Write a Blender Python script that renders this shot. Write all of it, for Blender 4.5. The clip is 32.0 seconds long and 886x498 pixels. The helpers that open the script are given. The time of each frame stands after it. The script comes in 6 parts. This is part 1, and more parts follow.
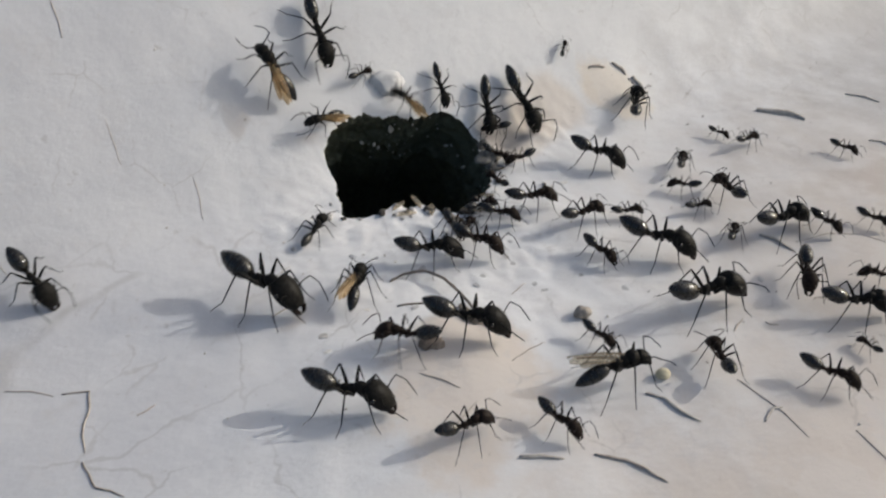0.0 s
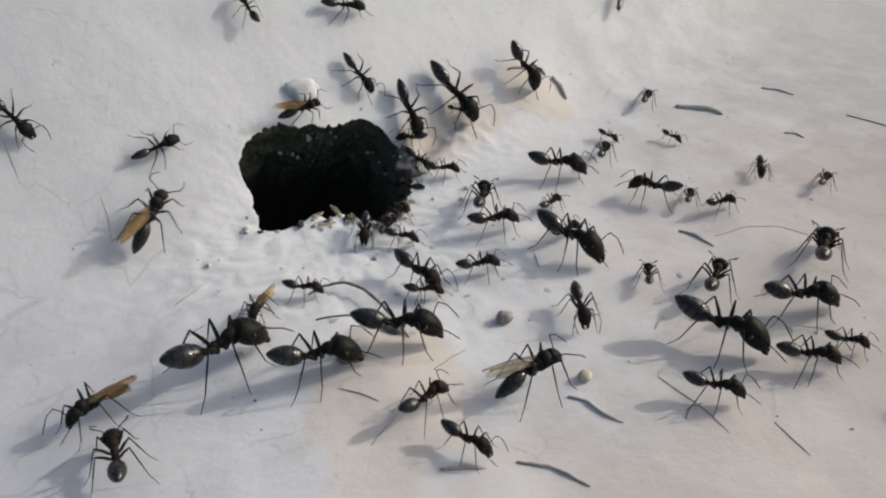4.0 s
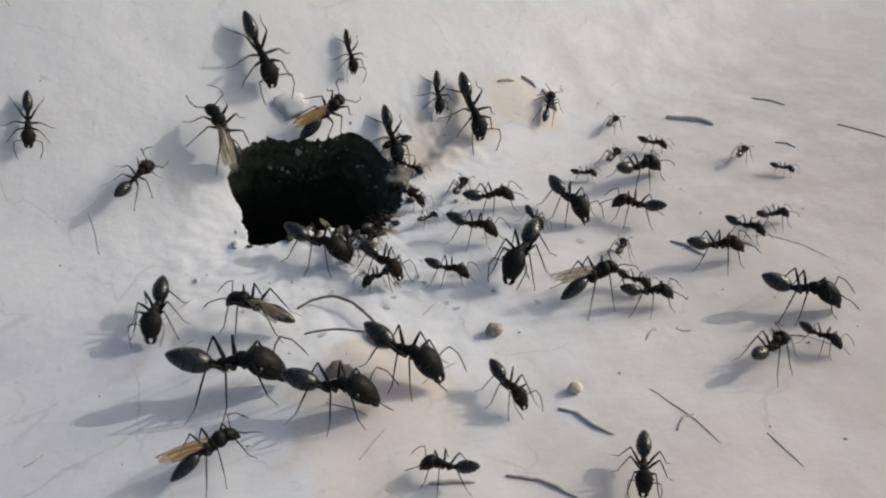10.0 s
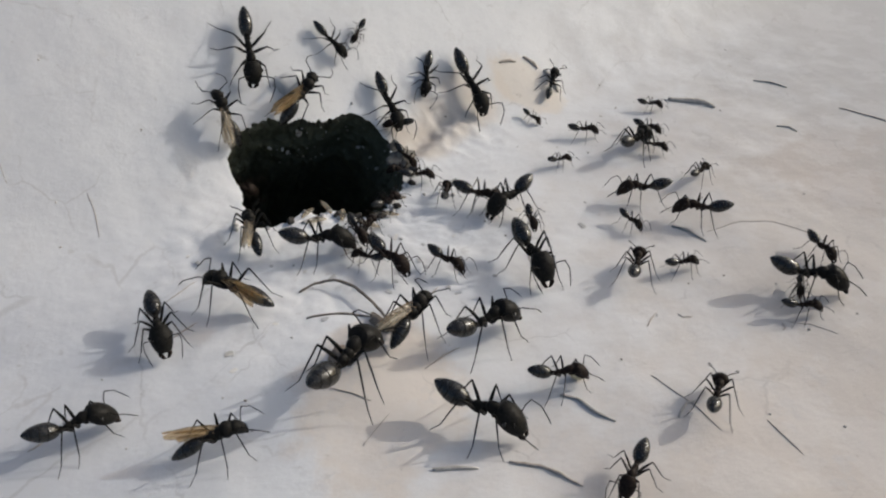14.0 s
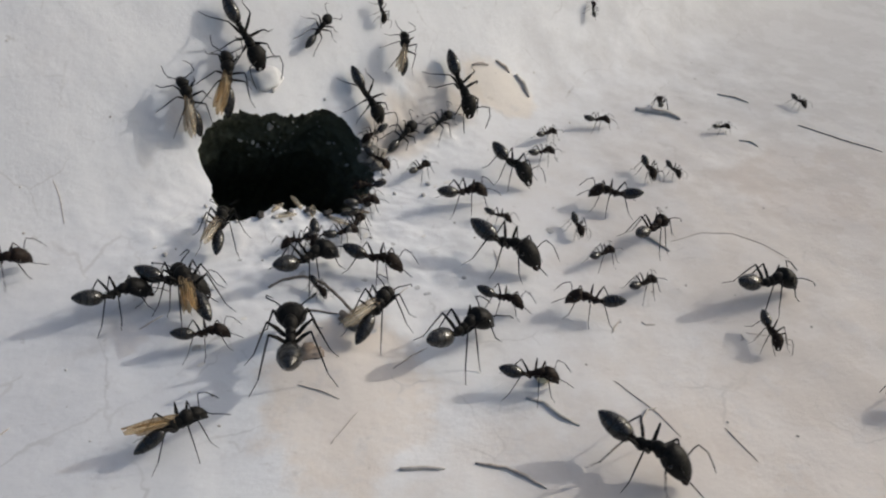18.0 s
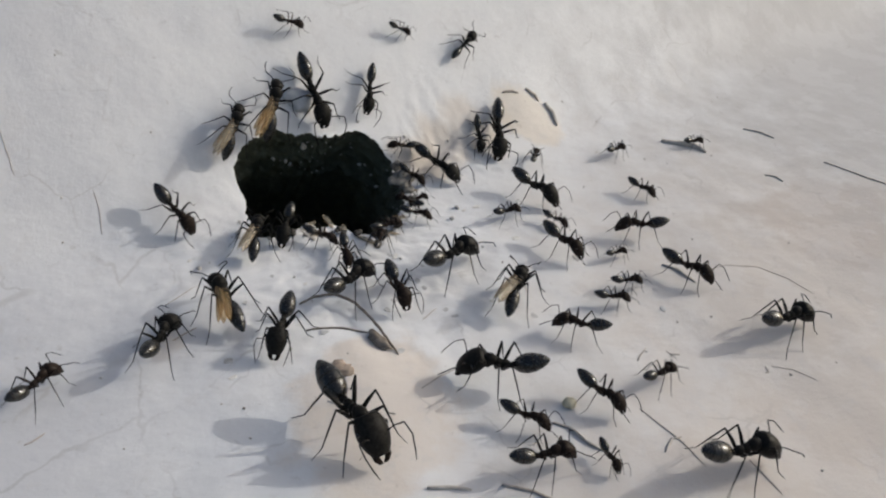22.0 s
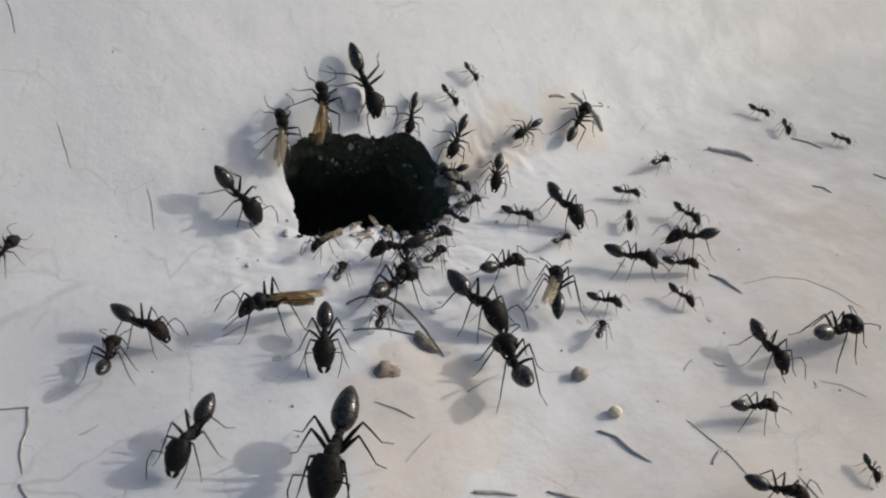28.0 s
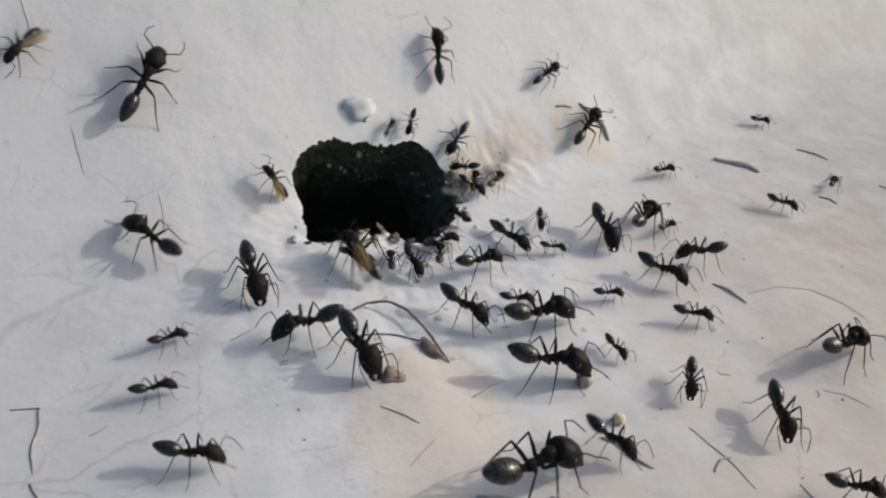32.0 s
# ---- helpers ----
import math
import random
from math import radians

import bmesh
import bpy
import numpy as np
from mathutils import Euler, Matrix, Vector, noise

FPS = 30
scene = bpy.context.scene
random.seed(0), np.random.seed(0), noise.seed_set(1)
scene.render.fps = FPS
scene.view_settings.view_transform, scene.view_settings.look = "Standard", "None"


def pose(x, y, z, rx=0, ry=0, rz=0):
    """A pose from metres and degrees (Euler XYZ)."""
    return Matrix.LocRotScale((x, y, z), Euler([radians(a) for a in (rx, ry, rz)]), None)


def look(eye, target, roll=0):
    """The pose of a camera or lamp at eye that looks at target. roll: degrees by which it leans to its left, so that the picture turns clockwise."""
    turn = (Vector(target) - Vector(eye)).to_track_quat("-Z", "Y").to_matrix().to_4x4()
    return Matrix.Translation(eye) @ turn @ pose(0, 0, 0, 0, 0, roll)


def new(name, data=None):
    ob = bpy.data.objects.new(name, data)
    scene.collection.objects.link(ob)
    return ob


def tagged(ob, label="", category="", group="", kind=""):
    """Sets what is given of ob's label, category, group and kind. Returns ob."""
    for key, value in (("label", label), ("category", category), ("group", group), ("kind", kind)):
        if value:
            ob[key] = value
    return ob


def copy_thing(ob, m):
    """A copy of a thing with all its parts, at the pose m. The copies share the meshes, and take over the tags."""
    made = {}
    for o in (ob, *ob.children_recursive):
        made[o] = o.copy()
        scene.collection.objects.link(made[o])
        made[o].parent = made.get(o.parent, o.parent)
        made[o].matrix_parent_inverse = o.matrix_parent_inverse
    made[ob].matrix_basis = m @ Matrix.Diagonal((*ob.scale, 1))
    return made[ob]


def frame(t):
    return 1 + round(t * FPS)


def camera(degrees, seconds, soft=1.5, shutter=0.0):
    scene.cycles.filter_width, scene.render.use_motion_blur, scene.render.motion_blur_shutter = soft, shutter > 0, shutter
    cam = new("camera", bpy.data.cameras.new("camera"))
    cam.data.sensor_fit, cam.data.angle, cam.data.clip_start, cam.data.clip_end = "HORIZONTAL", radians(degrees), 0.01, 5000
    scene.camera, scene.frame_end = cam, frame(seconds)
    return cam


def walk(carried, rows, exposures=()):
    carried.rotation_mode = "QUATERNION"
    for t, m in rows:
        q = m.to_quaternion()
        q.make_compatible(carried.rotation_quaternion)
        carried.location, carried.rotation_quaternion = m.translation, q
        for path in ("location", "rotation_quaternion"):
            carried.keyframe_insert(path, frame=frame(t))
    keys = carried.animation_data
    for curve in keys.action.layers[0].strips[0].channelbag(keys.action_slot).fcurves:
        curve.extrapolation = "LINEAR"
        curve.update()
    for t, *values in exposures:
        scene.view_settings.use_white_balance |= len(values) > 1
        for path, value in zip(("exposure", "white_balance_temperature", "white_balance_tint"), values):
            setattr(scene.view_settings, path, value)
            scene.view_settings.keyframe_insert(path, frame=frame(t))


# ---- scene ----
cam = camera(57.0, 32.0, soft=2.2, shutter=0.5)
PATH = [
    (0, (-0.00515, -0.10009, 0.06748), (-0.01136, -0.01886, 0.00948), -1.49),
    (0.5, (-0.00397, -0.10026, 0.06802), (-0.00821, -0.01758, 0.01192), -0.98),
    (1, (-0.00357, -0.09923, 0.06747), (-0.00380, -0.01766, 0.00962), 0.01),
    (1.5, (-0.00308, -0.09900, 0.06728), (-0.00312, -0.01742, 0.00944), -0.24),
    (2, (-0.00256, -0.09890, 0.06715), (-0.00257, -0.01672, 0.01017), -0.31),
    (2.5, (-0.00208, -0.09850, 0.06705), (-0.00233, -0.01651, 0.00981), -0.80),
    (3, (-0.00197, -0.09817, 0.06722), (-0.00196, -0.01699, 0.00882), -0.57),
    (3.5, (-0.00159, -0.09815, 0.06700), (-0.00157, -0.01669, 0.00900), -0.99),
    (5.5, (-0.00082, -0.09783, 0.06635), (-0.00077, -0.01587, 0.00906), -1.76),
    (6, (-0.00048, -0.09776, 0.06642), (-0.00050, -0.01528, 0.00987), -1.75),
    (6.5, (-0.00017, -0.09784, 0.06624), (-0.00031, -0.01524, 0.00988), -1.92),
    (7, (0.00001, -0.09785, 0.06590), (0.00001, -0.01491, 0.01003), -1.84),
    (7.5, (0.00007, -0.09800, 0.06593), (-0.00007, -0.01517, 0.00990), -1.89),
    (8, (0.00012, -0.09789, 0.06594), (0.00001, -0.01481, 0.01028), -1.97),
    (8.5, (0.00019, -0.09779, 0.06582), (-0.00011, -0.01493, 0.00984), -2.08),
    (9, (0.00033, -0.09777, 0.06567), (0.00010, -0.01484, 0.00980), -1.96),
    (9.5, (-0.00002, -0.09786, 0.06587), (0.00010, -0.01503, 0.00983), -1.90),
    (10, (-0.00004, -0.09784, 0.06598), (0.00018, -0.01509, 0.00982), -1.91),
    (10.5, (-0.00031, -0.09772, 0.06598), (0.00013, -0.01518, 0.00952), -1.72),
    (11, (-0.00029, -0.09737, 0.06622), (0.00013, -0.01517, 0.00928), -1.76),
    (11.5, (-0.00056, -0.09724, 0.06630), (-0.00014, -0.01579, 0.00828), -1.76),
    (12, (-0.00055, -0.09695, 0.06654), (-0.00019, -0.01602, 0.00781), -1.85),
    (12.5, (-0.00067, -0.09684, 0.06671), (-0.00016, -0.01576, 0.00819), -1.61),
    (13, (-0.00074, -0.09665, 0.06681), (-0.00024, -0.01599, 0.00770), -1.60),
    (13.5, (-0.00095, -0.09685, 0.06693), (-0.00028, -0.01593, 0.00818), -1.46),
    (15.5, (-0.00152, -0.09688, 0.06771), (0.00130, -0.01650, 0.00829), 0.11),
    (16, (-0.00204, -0.09718, 0.06785), (0.00245, -0.01716, 0.00804), 1.14),
    (16.5, (-0.00284, -0.09657, 0.06806), (0.00318, -0.01747, 0.00718), 2.31),
    (17, (-0.00290, -0.09682, 0.06800), (0.00319, -0.01706, 0.00799), 2.74),
    (17.5, (-0.00313, -0.09683, 0.06804), (0.00331, -0.01673, 0.00853), 3.13),
    (18, (-0.00328, -0.09703, 0.06828), (0.00322, -0.01675, 0.00900), 3.21),
    (18.5, (-0.00351, -0.09760, 0.06845), (0.00308, -0.01664, 0.01013), 3.39),
    (19, (-0.00373, -0.09794, 0.06862), (0.00310, -0.01664, 0.01080), 3.70),
    (19.5, (-0.00352, -0.09794, 0.06854), (0.00340, -0.01656, 0.01085), 3.56),
    (20, (-0.00351, -0.09788, 0.06863), (0.00355, -0.01689, 0.01039), 3.79),
    (20.5, (-0.00423, -0.09824, 0.06886), (0.00265, -0.01679, 0.01126), 4.03),
    (21, (-0.00432, -0.09821, 0.06874), (0.00227, -0.01645, 0.01153), 3.80),
    (21.5, (-0.00545, -0.09845, 0.06900), (-0.00081, -0.01622, 0.01228), 3.85),
    (22, (-0.00582, -0.09834, 0.06902), (-0.00077, -0.01633, 0.01201), 4.55),
    (22.5, (-0.00609, -0.09842, 0.06895), (-0.00094, -0.01634, 0.01207), 4.78),
    (23, (-0.00641, -0.09862, 0.06902), (-0.00088, -0.01648, 0.01225), 5.15),
    (23.5, (-0.00640, -0.09861, 0.06897), (-0.00046, -0.01683, 0.01174), 5.01),
    (24, (-0.00672, -0.09856, 0.06901), (-0.00075, -0.01653, 0.01212), 5.26),
    (24.5, (-0.00679, -0.09859, 0.06920), (-0.00127, -0.01676, 0.01199), 4.98),
    (25, (-0.00678, -0.09821, 0.06932), (-0.00177, -0.01632, 0.01215), 4.84),
    (25.5, (-0.00700, -0.09832, 0.06933), (-0.00258, -0.01644, 0.01209), 4.56),
    (27.5, (-0.00792, -0.09834, 0.06958), (-0.00677, -0.01650, 0.01213), 3.91),
    (28, (-0.00854, -0.09824, 0.06959), (-0.00678, -0.01637, 0.01219), 4.82),
    (28.5, (-0.00877, -0.09830, 0.06983), (-0.00702, -0.01626, 0.01268), 4.98),
    (29, (-0.00816, -0.09819, 0.06971), (-0.00679, -0.01640, 0.01219), 4.33),
    (29.5, (-0.00830, -0.09821, 0.06968), (-0.00656, -0.01632, 0.01231), 4.69),
    (30, (-0.00825, -0.09845, 0.06955), (-0.00616, -0.01641, 0.01241), 5.10),
    (30.5, (-0.00816, -0.09870, 0.06967), (-0.00579, -0.01641, 0.01290), 4.99),
    (31, (-0.00872, -0.09895, 0.06995), (-0.00679, -0.01649, 0.01342), 5.01),
    (31.5, (-0.00847, -0.09898, 0.07011), (-0.00667, -0.01668, 0.01333), 4.80),
    (32, (-0.00829, -0.09937, 0.07004), (-0.00761, -0.01688, 0.01352), 4.85),
]
walk(cam, [(t, look(eye, target, roll)) for t, eye, target, roll in PATH],
     [(0.0, -0.225, 6270, 7.2), (32.0, -0.225, 6270, 7.2)])

# ---- light ----
MM = 0.001
world = bpy.data.worlds.new("world")
scene.world = world
world.use_nodes = True
sky = world.node_tree.nodes.new("ShaderNodeTexSky")
sky.sky_type, sky.sun_disc = "NISHITA", False
sky.dust_density, sky.ozone_density = 5.0, 1.0
sky.sun_elevation, sky.sun_rotation = radians(28), radians(70)
world.node_tree.nodes["Background"].inputs["Strength"].default_value = 0.15
world.node_tree.links.new(sky.outputs["Color"], world.node_tree.nodes["Background"].inputs["Color"])
sun = new("sun", bpy.data.lights.new("sun", "SUN"))
sun.data.energy, sun.data.angle, sun.data.color = 1.85, radians(0.7), (1.0, 0.955, 0.90)
sun.matrix_world = look((math.sin(radians(70)), math.cos(radians(70)), math.tan(radians(28))), (0, 0, 0))
scene.view_settings.exposure = 0.0


# ---- materials ----
def material(name, base, rough=0.5, metal=0.0):
    m = bpy.data.materials.new(name)
    m.use_nodes = True
    b = m.node_tree.nodes["Principled BSDF"]
    b.inputs["Base Color"].default_value = (*base, 1)
    b.inputs["Roughness"].default_value, b.inputs["Metallic"].default_value = rough, metal
    return m, m.node_tree.nodes, m.node_tree.links, b


def coords(nodes, links, scale):
    c, v = nodes.new("ShaderNodeTexCoord"), nodes.new("ShaderNodeMapping")
    v.inputs["Scale"].default_value = (scale, scale, scale)
    links.new(c.outputs["Object"], v.inputs["Vector"])
    return v.outputs["Vector"]


def noise_node(nodes, links, vector, scale, detail=4.0, rough=0.55):
    n = nodes.new("ShaderNodeTexNoise")
    n.inputs["Scale"].default_value, n.inputs["Detail"].default_value, n.inputs["Roughness"].default_value = scale, detail, rough
    links.new(vector, n.inputs["Vector"])
    return n.outputs["Fac"]


def ramp(nodes, links, fac, *stops):
    r = nodes.new("ShaderNodeValToRGB")
    while len(r.color_ramp.elements) < len(stops):
        r.color_ramp.elements.new(0.5)
    for e, (at, c) in zip(r.color_ramp.elements, stops):
        e.position, e.color = at, (*c, 1)
    links.new(fac, r.inputs["Fac"])
    return r.outputs["Color"]


def mixed(nodes, links, fac, a, b, kind="MIX"):
    m = nodes.new("ShaderNodeMix")
    m.data_type, m.blend_type = "RGBA", kind
    for socket, value in ((m.inputs[0], fac), (m.inputs[6], a), (m.inputs[7], b)):
        if isinstance(value, (int, float)):
            socket.default_value = value
        elif isinstance(value, tuple):
            socket.default_value = (*value, 1)
        else:
            links.new(value, socket)
    return m.outputs[2]


def bumped(nodes, links, b, height, strength, distance):
    n = nodes.new("ShaderNodeBump")
    n.inputs["Strength"].default_value, n.inputs["Distance"].default_value = strength, distance
    links.new(height, n.inputs["Height"])
    links.new(n.outputs["Normal"], b.inputs["Normal"])


def spot(nodes, links, vector, x, y, rx, ry, soft, wobble):
    """A tint mask of elliptic outline, for stains and broad painted falloff, 1 inside and 0 outside, its edge broken by
    noise.
    """
    v = nodes.new("ShaderNodeVectorMath")
    v.operation = "SUBTRACT"
    links.new(vector, v.inputs[0])
    v.inputs[1].default_value = (x, y, 0)
    s = nodes.new("ShaderNodeVectorMath")
    s.operation = "MULTIPLY"
    links.new(v.outputs[0], s.inputs[0])
    s.inputs[1].default_value = (1 / rx, 1 / ry, 0)
    d = nodes.new("ShaderNodeVectorMath")
    d.operation = "LENGTH"
    links.new(s.outputs[0], d.inputs[0])
    a = nodes.new("ShaderNodeMath")
    a.operation = "ADD"
    links.new(d.outputs["Value"], a.inputs[0])
    links.new(wobble, a.inputs[1])
    r = nodes.new("ShaderNodeMapRange")
    r.interpolation_type = "SMOOTHSTEP"
    r.inputs[1].default_value, r.inputs[2].default_value = 1.5 + soft, 1.5 - soft
    links.new(a.outputs[0], r.inputs[0])
    return r.outputs[0]


def plaster_material():
    m, nodes, links, b = material("weathered_plaster", (0.6, 0.6, 0.6), 0.85)
    v = coords(nodes, links, 1000.0)
    broad = noise_node(nodes, links, v, 0.035, 5)
    mid = noise_node(nodes, links, v, 0.16, 6, 0.6)
    fine = noise_node(nodes, links, v, 1.6, 6, 0.65)
    c = ramp(nodes, links, broad, (0.3, (0.55, 0.552, 0.562)), (0.7, (0.66, 0.658, 0.655)))
    c = mixed(nodes, links, 0.35, c, ramp(nodes, links, mid, (0.32, (0.5, 0.5, 0.51)), (0.62, (0.7, 0.695, 0.69))))
    c = mixed(nodes, links, 0.08, c, ramp(nodes, links, fine, (0.3, (0.4, 0.39, 0.38)), (0.7, (0.75, 0.75, 0.75))))
    # Broad pale middle, darker left and far-right tints paint in a vignette-like falloff.
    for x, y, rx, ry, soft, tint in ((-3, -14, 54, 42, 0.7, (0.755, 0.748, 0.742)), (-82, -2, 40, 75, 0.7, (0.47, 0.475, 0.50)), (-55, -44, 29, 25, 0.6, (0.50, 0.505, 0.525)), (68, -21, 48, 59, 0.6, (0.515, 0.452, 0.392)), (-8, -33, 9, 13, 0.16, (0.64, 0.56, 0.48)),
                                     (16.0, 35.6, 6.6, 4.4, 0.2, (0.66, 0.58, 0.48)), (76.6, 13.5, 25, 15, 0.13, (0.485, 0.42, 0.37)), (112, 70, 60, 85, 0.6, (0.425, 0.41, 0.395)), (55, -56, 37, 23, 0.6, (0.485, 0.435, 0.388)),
                                     (34.5, -53, 37, 19, 0.6, (0.61, 0.545, 0.485)), (-3.4, 20.2, 5.2, 3.4, 0.3, (0.52, 0.45, 0.375)), (0.6, 24.6, 5.2, 3.4, 0.35, (0.56, 0.495, 0.425)), (5.2, 29.3, 5.4, 3.6, 0.35, (0.60, 0.54, 0.475))):
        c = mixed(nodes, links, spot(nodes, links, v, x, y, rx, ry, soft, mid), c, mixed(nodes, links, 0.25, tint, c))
    wash = ramp(nodes, links, noise_node(nodes, links, v, 0.085, 7, 0.62), (0.50, (0, 0, 0)), (0.535, (0.13, 0.13, 0.13)))
    c = mixed(nodes, links, wash, c, (0.735, 0.73, 0.725))
    scuff = ramp(nodes, links, noise_node(nodes, links, v, 0.21, 6, 0.7), (0.565, (0, 0, 0)), (0.60, (0.22, 0.22, 0.22)))
    c = mixed(nodes, links, scuff, c, (0.52, 0.505, 0.50))
    bend = nodes.new("ShaderNodeVectorMath")
    bend.operation = "MULTIPLY_ADD"
    wave = nodes.new("ShaderNodeTexNoise")
    wave.inputs["Scale"].default_value, wave.inputs["Detail"].default_value = 0.12, 4
    links.new(v, wave.inputs["Vector"])
    links.new(wave.outputs["Color"], bend.inputs[0])
    bend.inputs[1].default_value = (9, 9, 0)
    links.new(v, bend.inputs[2])
    cells = nodes.new("ShaderNodeTexVoronoi")
    cells.feature = "DISTANCE_TO_EDGE"
    cells.inputs["Scale"].default_value = 0.045
    links.new(bend.outputs[0], cells.inputs["Vector"])
    line = nodes.new("ShaderNodeMapRange")
    line.inputs[1].default_value, line.inputs[2].default_value = 0.010, 0.003
    links.new(cells.outputs["Distance"], line.inputs[0])
    patch = ramp(nodes, links, noise_node(nodes, links, v, 0.06, 2), (0.40, (0, 0, 0)), (0.55, (0.25, 0.25, 0.25)))
    patch = mixed(nodes, links, spot(nodes, links, v, -46.5, -40, 33, 28, 0.4, mid), (0, 0, 0), patch)
    crack = nodes.new("ShaderNodeMath")
    crack.operation = "MULTIPLY"
    links.new(line.outputs[0], crack.inputs[0])
    links.new(patch, crack.inputs[1])
    c = mixed(nodes, links, crack.outputs[0], c, (0.2, 0.185, 0.17))
    fine_cells = nodes.new("ShaderNodeTexVoronoi")
    fine_cells.feature = "DISTANCE_TO_EDGE"
    fine_cells.inputs["Scale"].default_value = 0.075
    links.new(bend.outputs[0], fine_cells.inputs["Vector"])
    hair = nodes.new("ShaderNodeMapRange")
    hair.inputs[1].default_value, hair.inputs[2].default_value = 0.013, 0.004
    links.new(fine_cells.outputs["Distance"], hair.inputs[0])
    where = ramp(nodes, links, noise_node(nodes, links, v, 0.11, 3), (0.52, (0, 0, 0)), (0.62, (0.26, 0.26, 0.26)))
    thin = nodes.new("ShaderNodeMath")
    thin.operation = "MULTIPLY"
    links.new(hair.outputs[0], thin.inputs[0])
    links.new(where, thin.inputs[1])
    c = mixed(nodes, links, thin.outputs[0], c, (0.3, 0.275, 0.255))
    grime = ramp(nodes, links, noise_node(nodes, links, v, 0.55, 3, 0.7), (0.66, (1, 1, 1)), (0.74, (0.78, 0.76, 0.74)))
    c = mixed(nodes, links, 0.7, c, mixed(nodes, links, 1.0, c, grime, "MULTIPLY"))
    links.new(c, b.inputs["Base Color"])
    h = mixed(nodes, links, 0.16, mid, fine)
    h = mixed(nodes, links, 0.5, h, broad)
    bumped(nodes, links, b, h, 0.34, 0.0012)
    return m


def soil_material():
    m, nodes, links, b = material("dark_nest_soil", (0.012, 0.012, 0.01), 0.95)
    v = coords(nodes, links, 1000.0)
    fine = noise_node(nodes, links, v, 0.75, 7, 0.72)
    links.new(ramp(nodes, links, fine, (0.34, (0.10, 0.106, 0.078)), (0.58, (0.145, 0.153, 0.114)), (0.76, (0.24, 0.245, 0.19))), b.inputs["Base Color"])
    bumped(nodes, links, b, fine, 0.8, 0.001)
    b.inputs["Specular IOR Level"].default_value = 0.1
    return m


def chitin_material(name, base, rough=0.42):
    m, nodes, links, b = material(name, base, rough)
    v = coords(nodes, links, 1.0)
    fine = noise_node(nodes, links, v, 34.0, 4)
    dark, light = tuple(0.6 * x for x in base), tuple(1.7 * x for x in base)
    links.new(ramp(nodes, links, fine, (0.3, dark), (0.7, light)), b.inputs["Base Color"])
    links.new(ramp(nodes, links, fine, (0.3, (rough - 0.08,) * 3), (0.7, (rough + 0.16,) * 3)), b.inputs["Roughness"])
    bumped(nodes, links, b, fine, 0.25, 0.0002)
    b.inputs["Specular IOR Level"].default_value = 0.07
    return m


def grained(name, dark, light, scale=1.0, rough=0.8):
    m, nodes, links, b = material(name, light, rough)
    fine = noise_node(nodes, links, coords(nodes, links, 1000.0), scale, 5)
    links.new(ramp(nodes, links, fine, (0.3, dark), (0.7, light)), b.inputs["Base Color"])
    bumped(nodes, links, b, fine, 0.5, 0.0003)
    return m


def wing_material(name, base, clearness):
    m, nodes, links, b = material(name, base, 0.35)
    clear = nodes.new("ShaderNodeBsdfTransparent")
    clear.inputs["Color"].default_value = (*(0.55 + 0.45 * x / max(base) for x in base), 1)
    mix = nodes.new("ShaderNodeMixShader")
    fine = noise_node(nodes, links, coords(nodes, links, 1.0), 3.0, 2)
    low, high = 0.9 - clearness, 1.12 - clearness
    links.new(ramp(nodes, links, fine, (0.3, (low,) * 3), (0.7, (high,) * 3)), mix.inputs[0])
    links.new(clear.outputs[0], mix.inputs[1])
    links.new(b.outputs[0], mix.inputs[2])
    links.new(mix.outputs[0], nodes["Material Output"].inputs["Surface"])
    return m


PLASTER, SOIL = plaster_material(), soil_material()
CHITIN = chitin_material("black_chitin", (0.0115, 0.0108, 0.0095))
GASTER = chitin_material("glossy_black_chitin", (0.011, 0.0105, 0.0092), 0.17)
GASTER.node_tree.nodes["Principled BSDF"].inputs["Specular IOR Level"].default_value = 0.5
BROWN_CHITIN = chitin_material("brown_black_chitin", (0.016, 0.0112, 0.009), 0.44)
AMBER_WING, GREY_WING = wing_material("amber_wing_membrane", (0.31, 0.235, 0.125), 0.70), wing_material("grey_wing_membrane", (0.38, 0.345, 0.28), 0.68)
VEIN = grained("brown_wing_vein", (0.10, 0.06, 0.03), (0.22, 0.15, 0.08))
HUSK = grained("grey_husk", (0.34, 0.31, 0.275), (0.56, 0.52, 0.465), 1.2)
STRAW = grained("dry_straw", (0.28, 0.24, 0.2), (0.50, 0.44, 0.38), 1.5)
GRAIN = grained("yellow_seed", (0.48, 0.43, 0.29), (0.66, 0.60, 0.43), 0.9)
STONE = grained("grey_brown_stone", (0.2, 0.17, 0.14), (0.42, 0.38, 0.33), 1.4)
PALE = grained("pale_shell", (0.6, 0.57, 0.52), (0.8, 0.78, 0.74), 0.6)
BLUE = grained("blue_plastic", (0.03, 0.12, 0.36), (0.045, 0.16, 0.44), 0.4, 0.4)
EARTH = grained("dark_earth", (0.02, 0.018, 0.015), (0.07, 0.06, 0.05), 1.2)
CRUMB = grained("pale_crumb", (0.35, 0.33, 0.30), (0.62, 0.6, 0.57), 1.0)


# ---- mesh helpers ----
def link_mesh(name, bm, mat, parent=None, label=""):
    me = bpy.data.meshes.new(name)
    bm.to_mesh(me)
    bm.free()
    me.materials.append(mat)
    for p in me.polygons:
        p.use_smooth = True
    ob = new(name, me)
    if parent:
        ob.parent = parent
    return tagged(ob, label)


def part(name, bm, mat, parent, label="", lift=0.0):
    if lift:
        bmesh.ops.translate(bm, verts=bm.verts, vec=(0, 0, lift))
    return link_mesh(name, bm, mat, parent, label)


